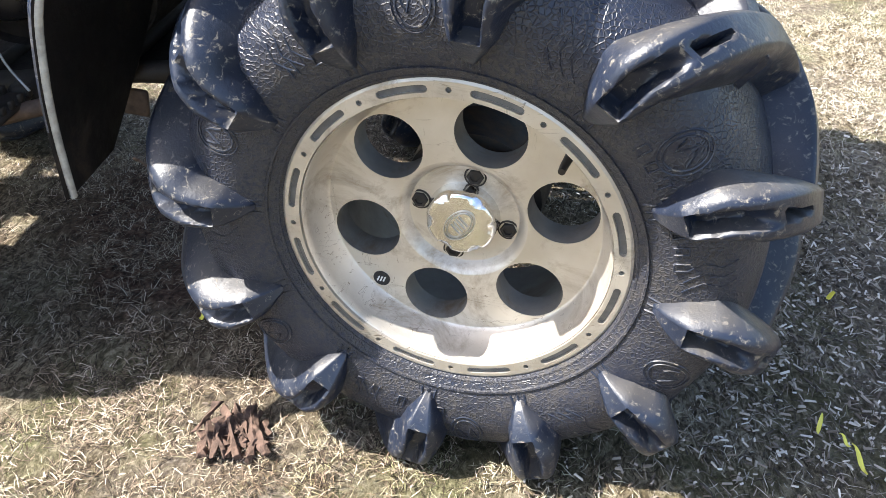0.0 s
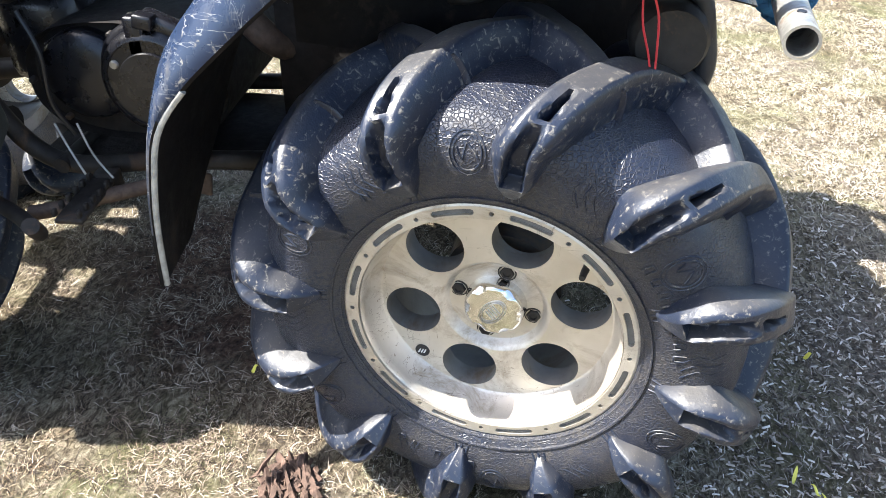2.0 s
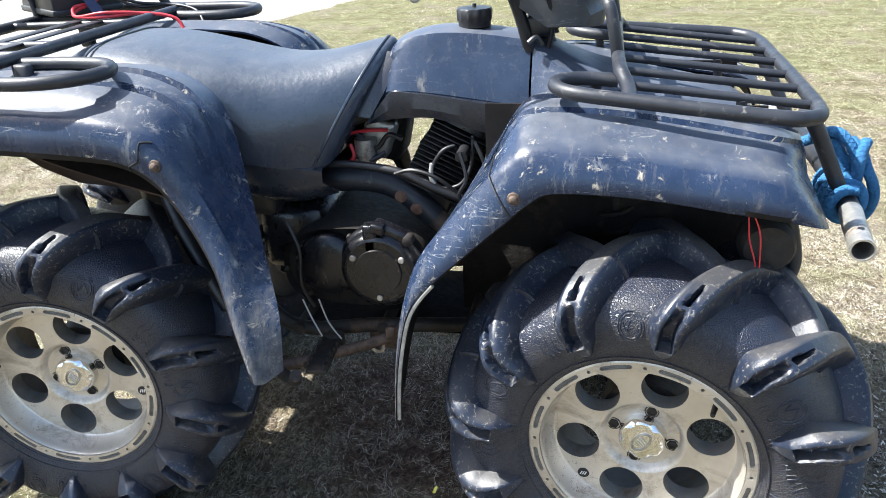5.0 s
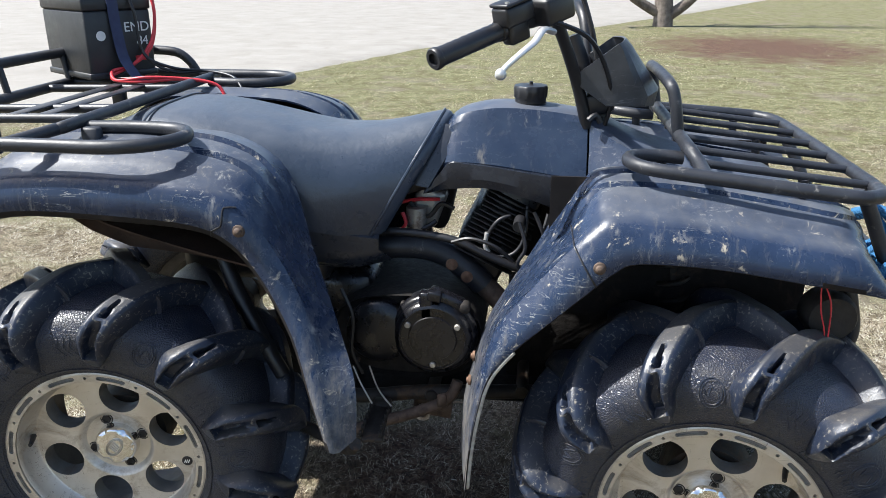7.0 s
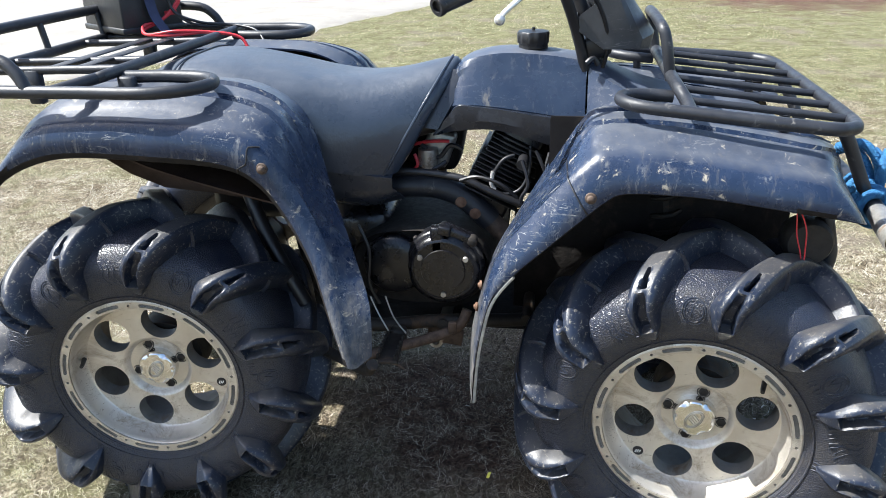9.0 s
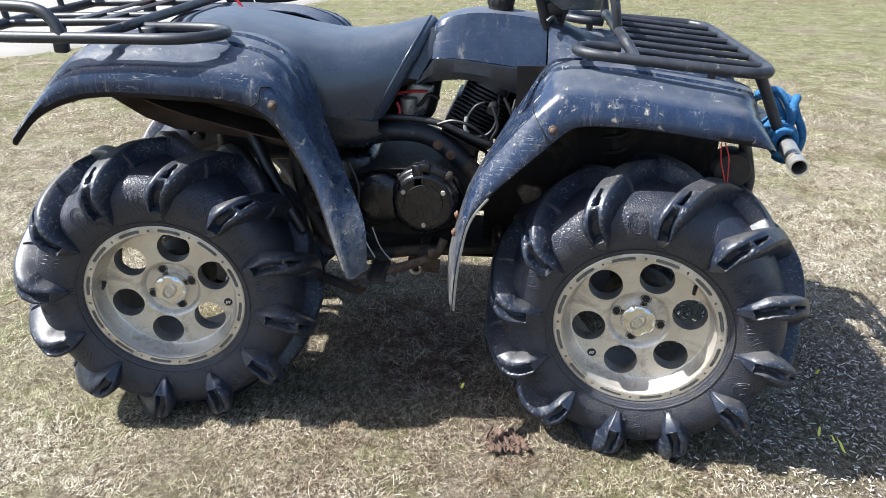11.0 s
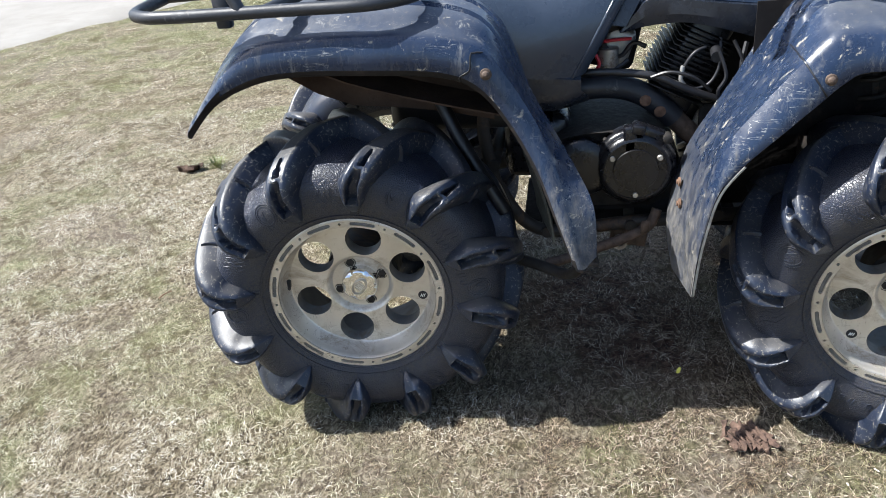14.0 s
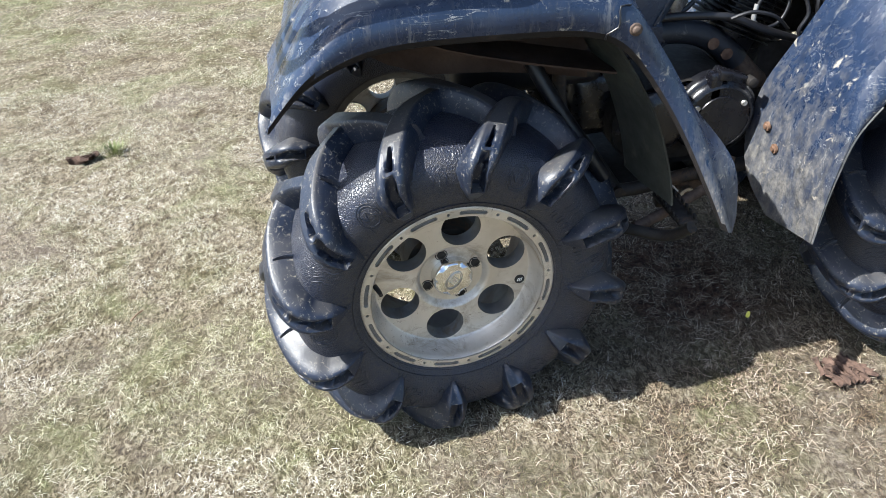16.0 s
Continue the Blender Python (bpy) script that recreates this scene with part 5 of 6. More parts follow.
        part("case_bolt", bm, M_DARK_STEEL, eng)
    # intake and the heat-shielded exhaust
    bm = tube(bmesh.new(), [(0.40, 0.400, 0.678), (0.485, 0.396, 0.690), (0.576, 0.400, 0.692), (0.645, 0.399, 0.673), (0.697, 0.395, 0.635), (0.723, 0.395, 0.609)], 0.0285, 14, 5)
    pipe = part("exhaust_shield", bm, M_PIPE_BLACK, eng, "dark exhaust heat shield with round rusty holes")
    bm = tube(bmesh.new(), [(0.711, 0.396, 0.622), (0.741, 0.396, 0.592), (0.771, 0.400, 0.562), (0.80, 0.42, 0.545), (0.83, 0.45, 0.540)], 0.0245, 14, 4)
    part("exhaust_pipe", bm, M_OLD_RUST, eng, "rusty exhaust pipe")
    for q in ((0.654, 0.3700, 0.663), (0.688, 0.3680, 0.636)):
        bm = bmesh.new()
        lathe(bm, [(0.0135, 0.004), (0.0135, -0.0012), (0.0120, -0.0020), (0.0, -0.0020)], 16, at=q)
        part("shield_hole", bm, M_RUST, pipe)
    bm = tube(bmesh.new(), [(0.47, 0.36, 0.735), (0.55, 0.34, 0.745), (0.66, 0.33, 0.735), (0.74, 0.33, 0.70), (0.84, 0.34, 0.66), (0.93, 0.36, 0.64)], 0.009, 8, 5)
    part("hose", bm, M_BLACK, eng)
    # carburettor between seat and barrel
    bm = bmesh.new()
    block(bm, (0.07, 0.08, 0.09), pose(0.590, 0.47, 0.775, 0, 20, 0), 0.012)
    lathe(bm, [(0.02, 0.0), (0.024, 0.01), (0.024, 0.06), (0.0, 0.062)], 16, axis="z", at=(0.570, 0.415, 0.72))
    part("carburettor", bm, M_STEEL, eng)
    for pts in ([(0.535, 0.42, 0.788), (0.575, 0.415, 0.797), (0.622, 0.417, 0.798)], [(0.540, 0.40, 0.770), (0.548, 0.395, 0.745), (0.530, 0.395, 0.725)]):
        part("red_wire", tube(bmesh.new(), pts, 0.0042, 7, 5), M_RED, eng)
    for pts in ([(0.555, 0.41, 0.79), (0.595, 0.41, 0.76), (0.625, 0.41, 0.79), (0.655, 0.41, 0.78)], [(0.545, 0.40, 0.745), (0.585, 0.40, 0.735), (0.615, 0.41, 0.75)], [(0.86, 0.33, 0.80), (0.85, 0.31, 0.74), (0.87, 0.32, 0.68)]):
        part("hose", tube(bmesh.new(), pts, 0.0055, 7, 5), M_BLACK, eng)


def build_frame(atv):
    for y in (0.29, 0.62):
        bm = tube(bmesh.new(), [(0.30, y, 0.50), (0.36, y, 0.40), (0.44, y, 0.365), (0.60, y, 0.385), (0.80, y, 0.40), (0.95, y, 0.43), (1.08, y, 0.60), (1.12, y, 0.80)], 0.0165, 10, 5)
        part("frame_rail", bm, M_DARK_STEEL, atv, "dirty dark tubular frame rail")
        bm = tube(bmesh.new(), [(0.30, y, 0.50), (0.28, y, 0.66), (0.34, MID_Y + (y - MID_Y) * 0.7, 0.75), (0.60, MID_Y + (y - MID_Y) * 0.25, 0.84), (0.95, MID_Y + (y - MID_Y) * 0.25, 0.90)], 0.0155, 10, 5)
        part("frame_rail", bm, M_DARK_STEEL, atv)
    for x, z in ((0.42, 0.37), (0.82, 0.41), (0.62, 0.385), (1.08, 0.60), (0.30, 0.55)):
        bm = tube(bmesh.new(), [(x, 0.27, z), (x, 0.64, z)], 0.014, 10, 1)
        part("frame_tube", bm, M_DARK_STEEL, atv)
    bm = bmesh.new()
    block(bm, (0.33, 0.006, 0.26), pose(0.945, 0.40, 0.51), 0.002, 1)
    part("side_plate", bm, M_GRIME, atv)
    # added dark block that fills the shaded gap ahead of the cylinder
    bm = bmesh.new()
    block(bm, (0.17, 0.05, 0.22), pose(0.880, 0.50, 0.745, 0, 14, 0), 0.012)
    part("gap_filler", bm, M_GRIME, atv)
    # added belly plate that stops sun falling through the machine
    bm = bmesh.new()
    block(bm, (0.52, 0.30, 0.006), pose(0.62, MID_Y, 0.368), 0.002, 1)
    part("sun_block_plate", bm, M_GRIME, atv)
    # foot peg on its bracket, brake pedal, drooping guard stay
    bm = bmesh.new()
    block(bm, (0.045, 0.14, 0.010), pose(0.515, 0.175, 0.372, 0, 0, 4), 0.003, 1)
    for k in range(6):
        block(bm, (0.006, 0.010, 0.012), pose(0.495, 0.115 + k * 0.022, 0.382), 0.001, 1)
        block(bm, (0.006, 0.010, 0.012), pose(0.535, 0.115 + k * 0.022, 0.382), 0.001, 1)
    block(bm, (0.038, 0.030, 0.045), pose(0.515, 0.245, 0.362), 0.004, 1)
    part("foot_peg", bm, M_DARK_STEEL, atv, "serrated steel foot peg caked in dirt")
    bm = tube(bmesh.new(), [(0.42, 0.16, 0.345), (0.47, 0.175, 0.352), (0.53, 0.20, 0.362), (0.60, 0.23, 0.372), (0.66, 0.255, 0.392), (0.68, 0.27, 0.43)], 0.0125, 10, 4)
    part("brake_pedal", bm, M_OLD_RUST, atv, "bent rusty brake pedal lever")
    bm = bmesh.new()
    lathe(bm, [(0.010, 0.22), (0.018, 0.22), (0.018, 0.235), (0.010, 0.235), (0.010, 0.22)], 18, at=(0.597, 0.072, 0.326))
    part("eyelet", bm, M_STEEL, atv)
    bm = bmesh.new()
    block(bm, (0.090, 0.008, 0.045), pose(0.618, 0.312, 0.334, 0, 8, 0), 0.003, 1)
    part("bracket", bm, M_OLD_RUST, atv)
    bm = bmesh.new()
    block(bm, (0.020, 0.012, 0.030), pose(0.650, 0.225, 0.405, 0, 0, 20), 0.003, 1)
    part("clamp", bm, M_OLD_RUST, atv)
    for pts in ([(0.455, 0.235, 0.47), (0.475, 0.225, 0.43), (0.50, 0.21, 0.395)], [(0.49, 0.24, 0.47), (0.51, 0.23, 0.42), (0.54, 0.22, 0.385)]):
        part("pedal_spring", tube(bmesh.new(), pts, 0.0019, 6, 4), M_STEEL, atv)
    # rear axle, swing arm, chain guard, shocks, brake
    ax = Vector((-0.11, 0.99, 0))
    bm = tube(bmesh.new(), [Vector((0, 0, 0.355)) + ax * 0.10, Vector((0, 0, 0.355)) + ax * 0.84], 0.022, 12, 1)
    axle = part("rear_axle", bm, M_DARK_STEEL, atv)
    bm = bmesh.new()
    lathe(bm, [(0.0, -0.05), (0.075, -0.05), (0.085, -0.03), (0.085, 0.05), (0.05, 0.09), (0.0, 0.09)], 24, at=(-0.045, 0.47, 0.355))
    part("differential", bm, M_DARK_STEEL, axle)
    for y in (0.30, 0.60):
        bm = tube(bmesh.new(), [(-0.04, y, 0.37), (0.16, y, 0.40), (0.34, y, 0.44)], 0.022, 10, 3)
        part("swing_arm", bm, M_DARK_STEEL, atv)
    for x0, y, z0, x1, z1 in ((0.03, 0.36, 0.42, 0.12, 0.80), (1.13, 0.27, 0.40, 1.10, 0.84), (1.13, 0.64, 0.40, 1.10, 0.84)):
        bm = tube(bmesh.new(), [(x0, y, z0), (x1, y, z1)], 0.019, 12, 1)
        shock = part("shock_absorber", bm, M_DARK_STEEL, atv)
        coil = [Vector((x0, y, z0)).lerp(Vector((x1, y, z1)), 0.25 + 0.65 * k / 64) + 0.033 * Vector((math.cos(k * 0.72), math.sin(k * 0.72), 0)) for k in range(65)]
        part("coil_spring", tube(bmesh.new(), coil, 0.0055, 7, 1), M_DARK_STEEL, shock)
    bm = tube(bmesh.new(), [(0.335, 0.13, 0.50), (0.30, 0.14, 0.56), (0.24, 0.17, 0.66), (0.20, 0.2, 0.74)], 0.016, 10, 3)
    part("fender_stay", bm, M_BLACK, atv)
    bm = tube(bmesh.new(), [(0.30, 0.20, 0.355), (0.40, 0.15, 0.350), (0.47, 0.10, 0.352), (0.50, 0.05, 0.40)], 0.013, 10, 4)
    part("guard_stay", bm, M_DARK_STEEL, atv)
    # silencer under the tail
    bm = bmesh.new()
    lathe(bm, [(0.0, -0.20), (0.05, -0.20), (0.062, -0.18), (0.062, 0.14), (0.04, 0.20), (0.025, 0.28), (0.0, 0.28)], 24, axis="x", at=(0.02, 0.66, 0.70))
    part("silencer", bm, M_DARK_STEEL, atv, "dull steel silencer under the tail")
    rows = [[(x, y, 0.845 - 0.10 * max(0.0, (x + 0.02) / 0.36) ** 0.8 - 0.02 * abs(y - MID_Y)) for y in np.linspace(0.10, 0.81, 10)] for x in np.linspace(-0.02, 0.34, 9)]
    part("rear_fender_floor", sheet(rows, 0.004), M_MUD, atv)
    rows = [[(x, y, z - 0.012 * abs(y - MID_Y)) for y in np.linspace(0.235, 0.675, 8)] for x, z in ((-0.285, 0.795), (-0.215, 0.885), (-0.14, 0.945), (-0.05, 0.958), (0.10, 0.955))]
    part("tail_deck", sheet(rows, 0.004), M_PLASTIC, atv)
    # front axle parts
    for y in (0.22, 0.68):
        bm = tube(bmesh.new(), [(1.13, MID_Y + (y - MID_Y) * 0.35, 0.42), (1.14, y, 0.36)], 0.018, 10, 1)
        part("front_arm", bm, M_DARK_STEEL, atv)
        bm = tube(bmesh.new(), [(1.22, MID_Y + (y - MID_Y) * 0.3, 0.45), (1.20, y, 0.40)], 0.010, 10, 1)
        part("tie_rod", bm, M_STEEL, atv)
    bm = bmesh.new()
    block(bm, (0.26, 0.20, 0.20), pose(1.14, MID_Y, 0.50), 0.03)
    part("front_gearcase", bm, M_DARK_STEEL, atv)
    bm = bmesh.new()
    block(bm, (0.30, 0.46, 0.10), pose(1.16, MID_Y, 0.80), 0.03)
    part("front_subframe", bm, M_BLACK, atv)
    bm = bmesh.new()
    block(bm, (0.34, 0.28, 0.20), pose(0.22, MID_Y, 0.72), 0.03)
    part("air_box", bm, M_BLACK, atv)
    bm = bmesh.new()
    block(bm, (0.16, 0.22, 0.16), pose(0.40, MID_Y, 0.56), 0.03)
    part("gearbox", bm, M_ENGINE, atv)


def build_atv():
    atv = thing("quad_bike", (0.57, MID_Y, 0.0), "dusty dark blue-black quad bike with mud tyres on dry grass", "quad bike")
    wheel = build_wheel(atv, 108.5, 78.5, 3.2, 171, -15, 22.5)
    axis = Matrix.Translation((0.002, -0.001, 0.357)) @ pose(0, 0, 0, 1.8, 0, 5.9)
    wheel.matrix_basis = axis
    far = Matrix.Translation((-0.060, 0.925, 0.357)) @ pose(0, 0, 0, 0, 0, 183.0)
    copy_thing(wheel, far)
    wheel = build_wheel(atv, 76.5, 74.5, 30.0, 43, -134.5, -6.5)
    wheel.matrix_basis = Matrix.Translation((1.1653, -0.028, 0.342)) @ pose(0, 0, 0, 1.0, 0, -8.6)
    copy_thing(wheel, Matrix.Translation((1.186, 0.965, 0.345)) @ pose(0, 0, 0, 0, 0, 171.3))
    build_fenders(atv)
    build_seat(atv)
    build_tank(atv)
    build_racks(atv)
    build_bars(atv)
    build_front_end(atv)
    build_engine(atv)
    build_frame(atv)
    return atv


build_ground()
build_drive()
atv = build_atv()


# ---------- loose things ----------
def build_battery():
    at = Matrix.Translation((-0.325, 0.765, 1.012)) @ pose(0, 0, 0, 0, 0, 55)
    bat = thing("car_battery", (-0.325, 0.765, 1.012), "scuffed black car battery with red and black leads, on the rack", "battery")
    def put(name, bm, mat, label="", parent=None):
        bm.transform(at)
        return part(name, bm, mat, parent or bat, label)
    bm = bmesh.new()
    block(bm, (0.175, 0.235, 0.165), pose(0, 0, 0.083), 0.006)
    block(bm, (0.182, 0.242, 0.016), pose(0, 0, 0.008), 0.004)
    case = put("case", bm, material("battery_case", (0.010, 0.011, 0.013), (0.022, 0.024, 0.027), (0.4, 0.6), dirt=(0.10, 0.10, 0.095), dirt_at=(0.62, 0.74)))
    bm = bmesh.new()
    block(bm, (0.180, 0.240, 0.030), pose(0, 0, 0.180), 0.005)
    block(bm, (0.10, 0.16, 0.012), pose(0, 0, 0.199), 0.004)
    put("lid", bm, M_BLACK)
    for k in (-0.07, 0.07):
        bm = bmesh.new()
        lathe(bm, [(0.010, 0.195), (0.0085, 0.214), (0.0, 0.214)], 14, axis="z", at=(0.055, k, 0))
        put("terminal", bm, M_STEEL)
    # printed panel: the letters that can be read
    for text, x, z, size in (("END", 0.046, 0.112, 0.034), ("84", 0.058, 0.078, 0.032)):
        cu = bpy.data.curves.new("lettering", "FONT")
        cu.body, cu.size, cu.extrude = text, size, 0.0006
        cu.align_x = "CENTER"
        tmp = bpy.data.objects.new("lettering", cu)
        scene.collection.objects.link(tmp)
        dg = bpy.context.evaluated_depsgraph_get()
        me = bpy.data.meshes.new_from_object(tmp.evaluated_get(dg))
        bpy.data.objects.remove(tmp)
        bm = bmesh.new()
        bm.from_mesh(me)
        bpy.data.meshes.remove(me)
        bm.transform(pose(x, -0.1182, z, 90, 0, 0))
        put("lettering", bm, M_WHITE)
    bm = bmesh.new()
    lathe(bm, [(0.012, 0.0), (0.012, -0.0012), (0.0095, -0.0014), (0.0, -0.0014)], 20, at=(-0.050, -0.1172, 0.105))
    put("round_label", bm, M_WHITE)
    bm = bmesh.new()
    block(bm, (0.036, 0.001, 0.012), pose(0.052, -0.1180, 0.045))
    put("printed_bar", bm, M_RED)
    for o in (0.0, 0.010):
        pts = [(0.055, -0.075, 0.212), (0.088, -0.115, 0.215 - o), (0.092, -0.132, 0.15), (0.070, -0.134, 0.07 + o), (0.012, -0.136, 0.03), (-0.045, -0.145, 0.012 + o), (-0.060, -0.19, 0.004), (-0.02, -0.26, 0.004 + o), (0.06, -0.30, 0.006), (0.12, -0.345, -0.01), (0.13, -0.37, -0.05)]
        put("red_lead", tube(bmesh.new(), pts, 0.0042, 8, 6), M_RED, "red insulated lead")
        pts = [(-0.055, 0.075, 0.212), (-0.03, 0.02, 0.236 + o), (0.02, -0.09, 0.225), (0.035, -0.132, 0.17), (0.045, -0.138, 0.06), (0.09, -0.19, 0.012 + o), (0.17, -0.22, 0.008), (0.20, -0.30, -0.004), (0.19, -0.36, -0.04)]
        put("black_lead", tube(bmesh.new(), pts, 0.004, 8, 6), M_BLACK)
    # webbing strap over the battery, tied down to the rack
    strap = []
    for q in glide([(0.015, -0.215, -0.035), (0.005, -0.175, 0.0), (-0.008, -0.140, 0.05), (-0.012, -0.126, 0.13), (-0.014, -0.124, 0.190), (-0.014, -0.10, 0.2085), (-0.01, 0.06, 0.2085), (-0.008, 0.124, 0.190), (-0.005, 0.13, 0.08), (0.0, 0.15, 0.0)], 6):
        strap.append([q + Vector((-0.014, 0, 0)), q + Vector((0.014, 0, 0))])
    bm = sheet(strap, 0.0016)
    bm.transform(at)
    tagged(part("webbing_strap", bm, M_WEB), "faded blue webbing strap tied over the battery", "strap")


def build_rope():
    """A thick braided rope, wound and knotted round the front bar."""
    rope = None
    coils = ([(1.400, 0.075, 0.925), (1.430, 0.032, 0.945), (1.455, 0.020, 0.930), (1.472, 0.014, 0.902), (1.478, 0.012, 0.876), (1.484, 0.030, 0.850), (1.478, 0.075, 0.835)],
             [(1.390, 0.100, 0.905), (1.420, 0.052, 0.930), (1.440, 0.032, 0.915), (1.458, 0.028, 0.888), (1.470, 0.030, 0.860), (1.465, 0.070, 0.838)],
             [(1.489, 0.020, 0.933), (1.479, 0.006, 0.920), (1.474, -0.004, 0.902), (1.474, -0.002, 0.878), (1.480, 0.020, 0.856), (1.475, 0.060, 0.848)],
             [(1.470, 0.050, 0.925), (1.484, 0.022, 0.910), (1.494, 0.008, 0.885), (1.508, 0.004, 0.860), (1.518, 0.012, 0.829), (1.516, 0.030, 0.793), (1.496, 0.045, 0.766), (1.475, 0.075, 0.768)])
    # wraps round the bar
    wraps = []
    for i in range(55):
        a = 2 * math.pi * 4.5 * i / 54 + 1.2
        c = Vector((1.502, 0.205, 0.738)).lerp(Vector((1.506, 0.330, 0.742)), i / 54)
        wraps.append(c + 0.030 * Vector((math.cos(a), 0.28 * math.cos(a), math.sin(a))))
    home = thing("rope", (1.50, 0.27, 0.67), "thick blue braided rope wound round the front bar", "rope")
    for pts in (*coils, wraps):
        # three strands twist round the line, so that the braid stands out
        line = glide(pts, 8) if pts is wraps else glide([Vector((1.452 + (x - 1.395) * 0.88, y + 0.255, z - 0.098)) for x, y, z in pts], 22)
        bm = bmesh.new()
        tube(bm, line, 0.0094, 12, 1)
        for k in range(8):
            strand = []
            run = 0.0
            for i, q in enumerate(line):
                d = (line[min(i + 1, len(line) - 1)] - line[max(i - 1, 0)]).normalized()
                u = d.cross(Vector((0.31, 0.9, 0.2))).normalized()
                v = d.cross(u)
                run += (q - line[i - 1]).length if i else 0
                a = run * (190 if k % 2 else -190) + (k // 2) * math.pi / 2
                strand.append(q + 0.0086 * (math.cos(a) * u + math.sin(a) * v))
            tube(bm, strand, 0.0016, 5, 1)
        part("rope_turn", bm, M_ROPE, home)


def build_tree():
    tree = thing("tree", (3.4, 16.6, 0.0), "bare grey multi-stemmed tree in a mulched bed", "tree")
    bm = tube(bmesh.new(), [(3.38, 16.6, -0.1), (3.38, 16.6, 0.3), (3.34, 16.6, 0.9), (3.36, 16.65, 2.0), (3.3, 16.7, 3.2)], (0.22, 0.13), 14, 5)
    part("trunk", bm, M_BARK, tree)
    rng = random.Random(4)
    for base, way, r in (((3.36, 16.6, 0.22), (-0.9, -0.1, 0.42), 0.11), ((3.4, 16.6, 0.15), (0.75, 0.05, 0.55), 0.12), ((3.34, 16.62, 1.4), (-0.4, 0.3, 0.8), 0.08), ((3.35, 16.65, 1.9), (0.5, -0.2, 0.8), 0.08), ((3.3, 16.7, 2.9), (0.05, 0.1, 1.0), 0.1)):
        a, d = Vector(base), Vector(way).normalized()
        pts = [a]
        for k in range(5):
            d = (d + Vector((rng.uniform(-0.2, 0.2), rng.uniform(-0.2, 0.2), 0.12))).normalized()
            pts.append(pts[-1] + d * 0.55)
        limb = part("limb", tube(bmesh.new(), pts, (r, r * 0.4), 10, 4), M_BARK, tree)
        for k in range(2, 6):
            for s in range(3):
                q, e = pts[k], (d + Vector((rng.uniform(-0.9, 0.9), rng.uniform(-0.9, 0.9), rng.uniform(0, 0.6)))).normalized()
                part("twig", tube(bmesh.new(), [q, q + e * 0.4, q + e * 0.8 + Vector((0, 0, 0.15))], (r * 0.3, 0.008), 6, 3), M_BARK, limb)


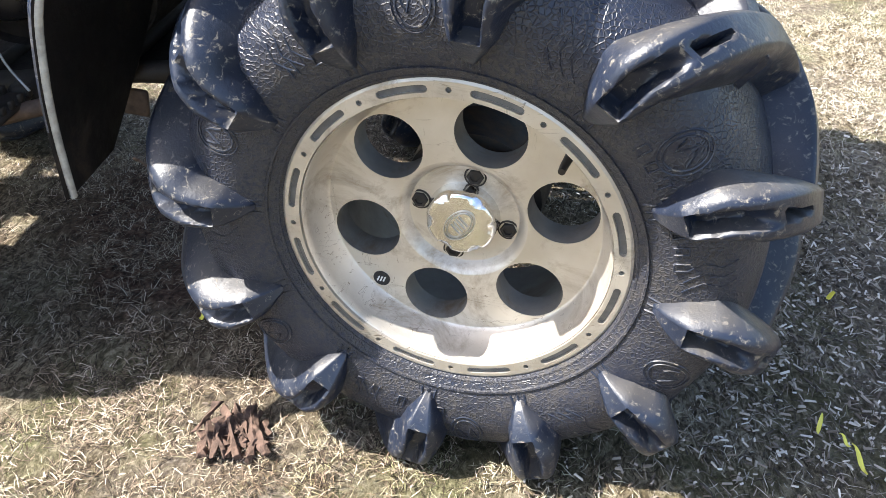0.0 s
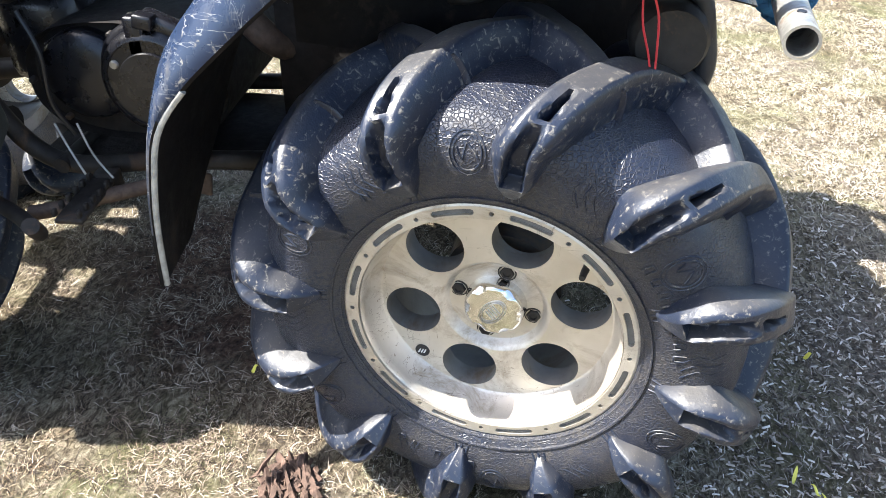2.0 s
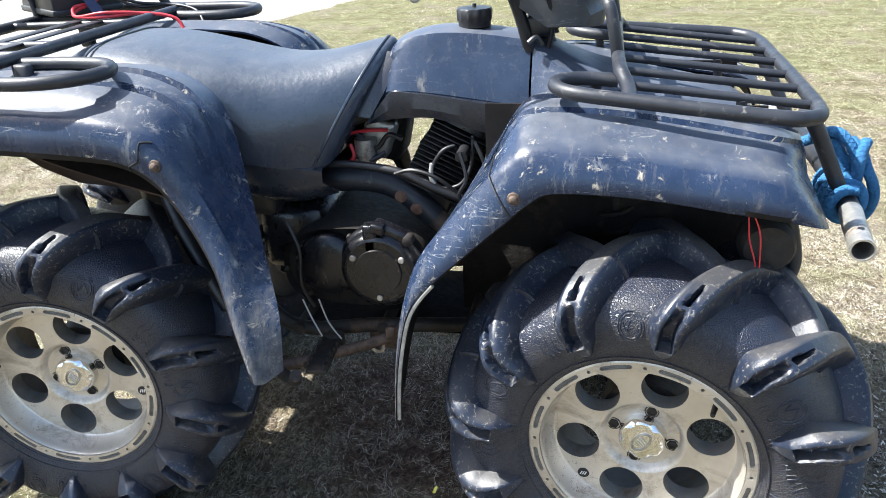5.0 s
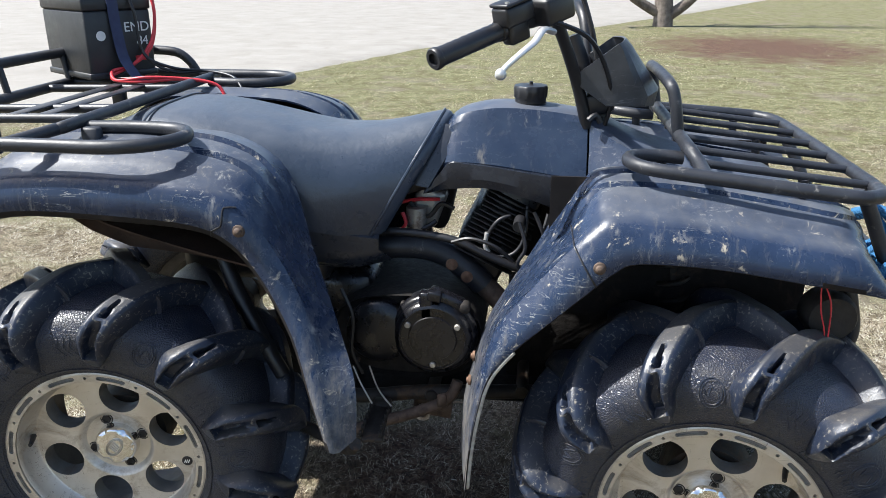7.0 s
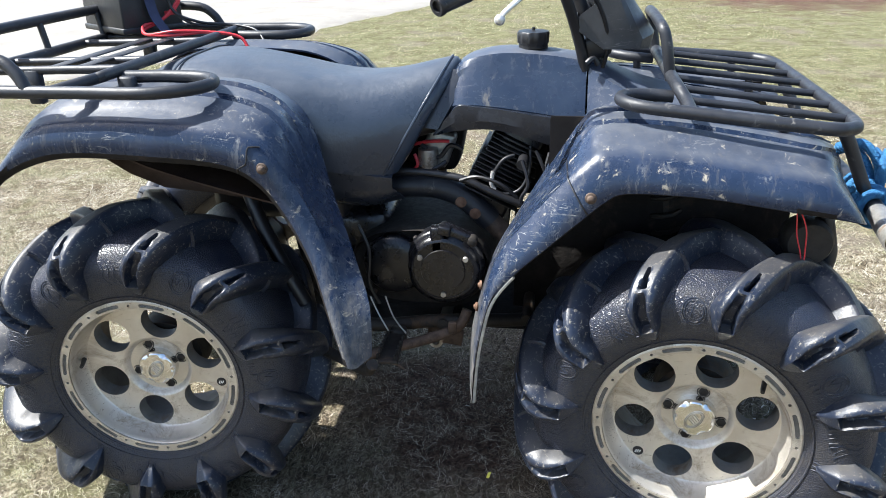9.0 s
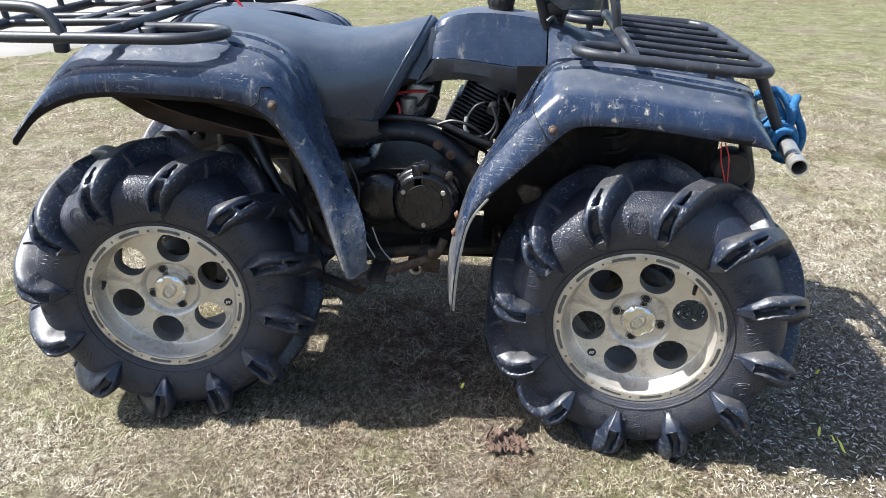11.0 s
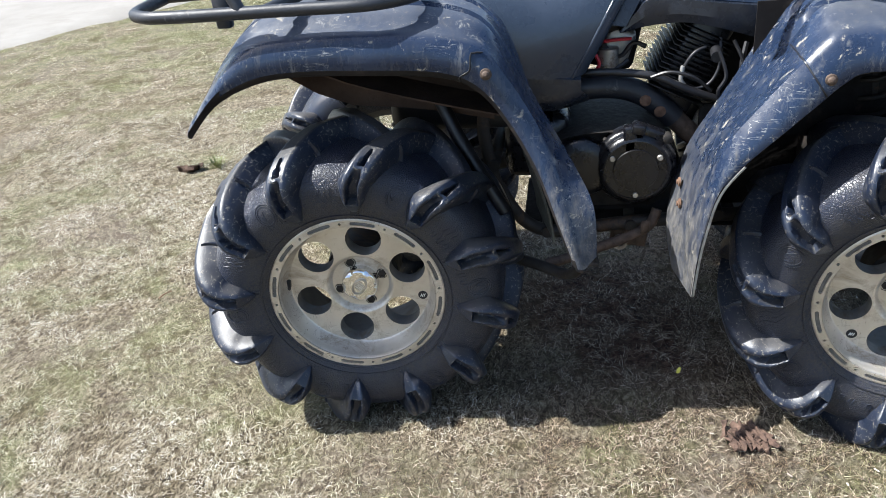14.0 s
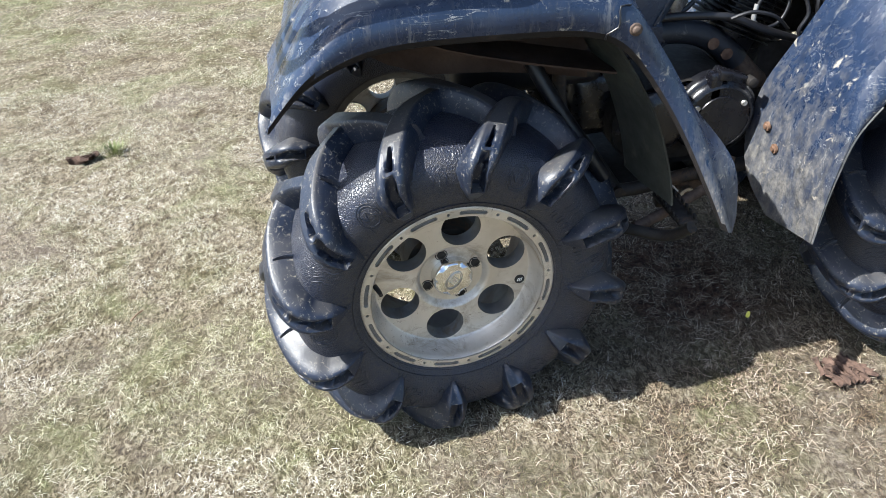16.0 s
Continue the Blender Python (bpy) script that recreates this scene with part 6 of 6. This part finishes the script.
def build_litter():
    rng = random.Random(7)
    # rotten wood beside the front wheel
    rot = material("rotten_wood", (0.028, 0.0155, 0.0105), (0.135, 0.083, 0.060), (0.85, 0.95), scale=50, bump_scale=160, bump_by=0.004)
    log = thing("rotten_wood", (0.865, -0.03, 0.0), "crumbling brown rotten wood lying on the grass", "wood")
    for k in range(34):
        bm = bmesh.new()
        x0, y0 = 0.872 + rng.gauss(0, 0.020), -0.035 + rng.gauss(0, 0.016)
        block(bm, (rng.uniform(0.004, 0.012), rng.uniform(0.014, 0.075), rng.uniform(0.004, 0.012)), Matrix.Identity(4), 0.001, 2)
        bmesh.ops.subdivide_edges(bm, edges=[e for e in bm.edges if e.calc_length() > 0.012], cuts=3, use_grid_fill=True)
        for v in bm.verts:
            v.co += 0.007 * Vector(noise.noise_vector(v.co * 90 + Vector((k, 0, 0))))
        bm.transform(pose(x0, y0, 0.006 + rng.uniform(0, 0.010), rng.uniform(-8, 8), rng.uniform(-35, 35), rng.gauss(18, 17)))
        part("splinter", bm, rot, log, flat=True)
    leaf = material("yellow_leaf", (0.58, 0.52, 0.05), (0.74, 0.68, 0.14), (0.5, 0.7))
    for i, (x, y, w, l, rz) in enumerate(((1.665, 0.057, 0.006, 0.034, 70), (1.756, 0.345, 0.009, 0.015, 20), (1.70, 0.0, 0.007, 0.045, 100), (0.74, 0.18, 0.010, 0.015, 40), (1.69, 0.03, 0.006, 0.02, 130))):
        rows = [[(x + l * t * math.cos(radians(rz)) + s * w * math.sin(math.pi * (0.12 + 0.86 * (t + 0.5))) * -math.sin(radians(rz)), y + l * t * math.sin(radians(rz)) + s * w * math.sin(math.pi * (0.12 + 0.86 * (t + 0.5))) * math.cos(radians(rz)), 0.022 + 0.006 * math.sin(5 * t) + abs(s) * 0.003)
                 for s in (-0.5, 0, 0.5)] for t in np.linspace(-0.5, 0.5, 7)]
        tagged(part("fallen_leaf", sheet(rows, 0.0006), leaf), "small yellow fallen leaf on the ground", "leaf", "fallen leaves")
    for x, y, l, rz, r in ((0.415, 0.66, 0.055, -35, 0.004), (0.62, 0.86, 0.03, 10, 0.003), (-0.83, 0.55, 0.05, 60, 0.003)):
        bm = tube(bmesh.new(), [(x - l / 2 * math.cos(radians(rz)), y - l / 2 * math.sin(radians(rz)), 0.014), (x, y, 0.018), (x + l / 2 * math.cos(radians(rz)), y + l / 2 * math.sin(radians(rz)), 0.014)], (r, r * 0.6), 7, 3)
        tagged(part("twig", bm, M_CHIP), "short dry pale twig on the ground", "twig", "twigs")
    bm = bmesh.new()
    bmesh.ops.create_icosphere(bm, subdivisions=4, radius=0.024, matrix=pose(-1.24, 1.635, 0.006, 0, 0, 5) @ Matrix.Diagonal((3.0, 0.9, 0.6, 1)))
    for v in bm.verts:
        v.co += 0.022 * Vector(noise.noise_vector(v.co * 28)) + 0.008 * Vector(noise.noise_vector(v.co * 80))
    tagged(part("earth_clod", bm, M_MUD), "clod of brown earth and roots in the grass", "clod")
    # a tuft of living grass beside the clod
    tuft_rng = random.Random(31)
    bm = bmesh.new()
    for k in range(130):
        a, d, h = tuft_rng.uniform(0, 6.283), abs(tuft_rng.gauss(0, 0.030)), tuft_rng.uniform(0.018, 0.048)
        foot = Vector((-1.12 + d * math.cos(a), 1.66 + d * math.sin(a), 0.002))
        lean = Vector((math.cos(a), math.sin(a), 0)) * h * tuft_rng.uniform(0.2, 0.9)
        side = Vector((-math.sin(a), math.cos(a), 0)) * tuft_rng.uniform(0.0010, 0.0020)
        mid = foot + lean * 0.4 + Vector((0, 0, 0.65 * h))
        q = [bm.verts.new(c) for c in (foot - side, foot + side, mid + side * 0.8, mid - side * 0.8, foot + lean + Vector((0, 0, h)))]
        bm.faces.new(q[:4])
        bm.faces.new((q[3], q[2], q[4]))
    tagged(part("grass_tuft", bm, material("tuft_grass", (0.085, 0.105, 0.035), (0.21, 0.23, 0.085), (0.5, 0.7), scale=90)), "small tuft of fresh green grass in the dry lawn", "grass", kind="stuff")
    # loose bark chips on the bare soil
    n, vs, fs = 0, [], []
    for k in range(6500):
        x, y = rng.gauss(1.88, 0.32), rng.gauss(0.20, 0.38)
        c = pose(x, y, lie(x, y) + rng.uniform(0.004, 0.012), rng.uniform(-25, 25), rng.uniform(-25, 25), rng.uniform(0, 360)) @ Matrix.Diagonal((rng.uniform(0.004, 0.017), rng.uniform(0.0012, 0.004), rng.uniform(0.001, 0.003), 1))
        for q in ((-1, -1, -1), (1, -0.7, -1), (0.8, 1, -1), (-0.9, 0.8, -1), (-0.9, -0.9, 1), (0.9, -0.6, 1), (0.7, 0.9, 1), (-0.8, 0.7, 1)):
            vs.append((c @ Vector((*[0.5 * e for e in q], 1)).to_3d().to_4d()).to_3d())
        fs += [tuple(n + e for e in f) for f in ((0, 3, 2, 1), (4, 5, 6, 7), (0, 1, 5, 4), (1, 2, 6, 5), (2, 3, 7, 6), (3, 0, 4, 7))]
        n += 8
    me = bpy.data.meshes.new("bark_chips")
    me.from_pydata(vs, [], fs)
    m, nt, p = start("bark_chips")
    g = nt.nodes.new("ShaderNodeNewGeometry")
    nt.links.new(ramp(nt, g.outputs["Random Per Island"], [(0.0, (0.03, 0.022, 0.016)), (0.40, (0.17, 0.135, 0.105)), (0.75, (0.42, 0.37, 0.31)), (1.0, (0.70, 0.66, 0.60))]), p.inputs["Base Color"])
    p.inputs["Roughness"].default_value = 0.85
    me.materials.append(m)
    tagged(new("bark_chips", me), "dark bark chips scattered over bare soil", "mulch", kind="stuff")


build_battery()
build_rope()
build_tree()
build_litter()
build_grass()
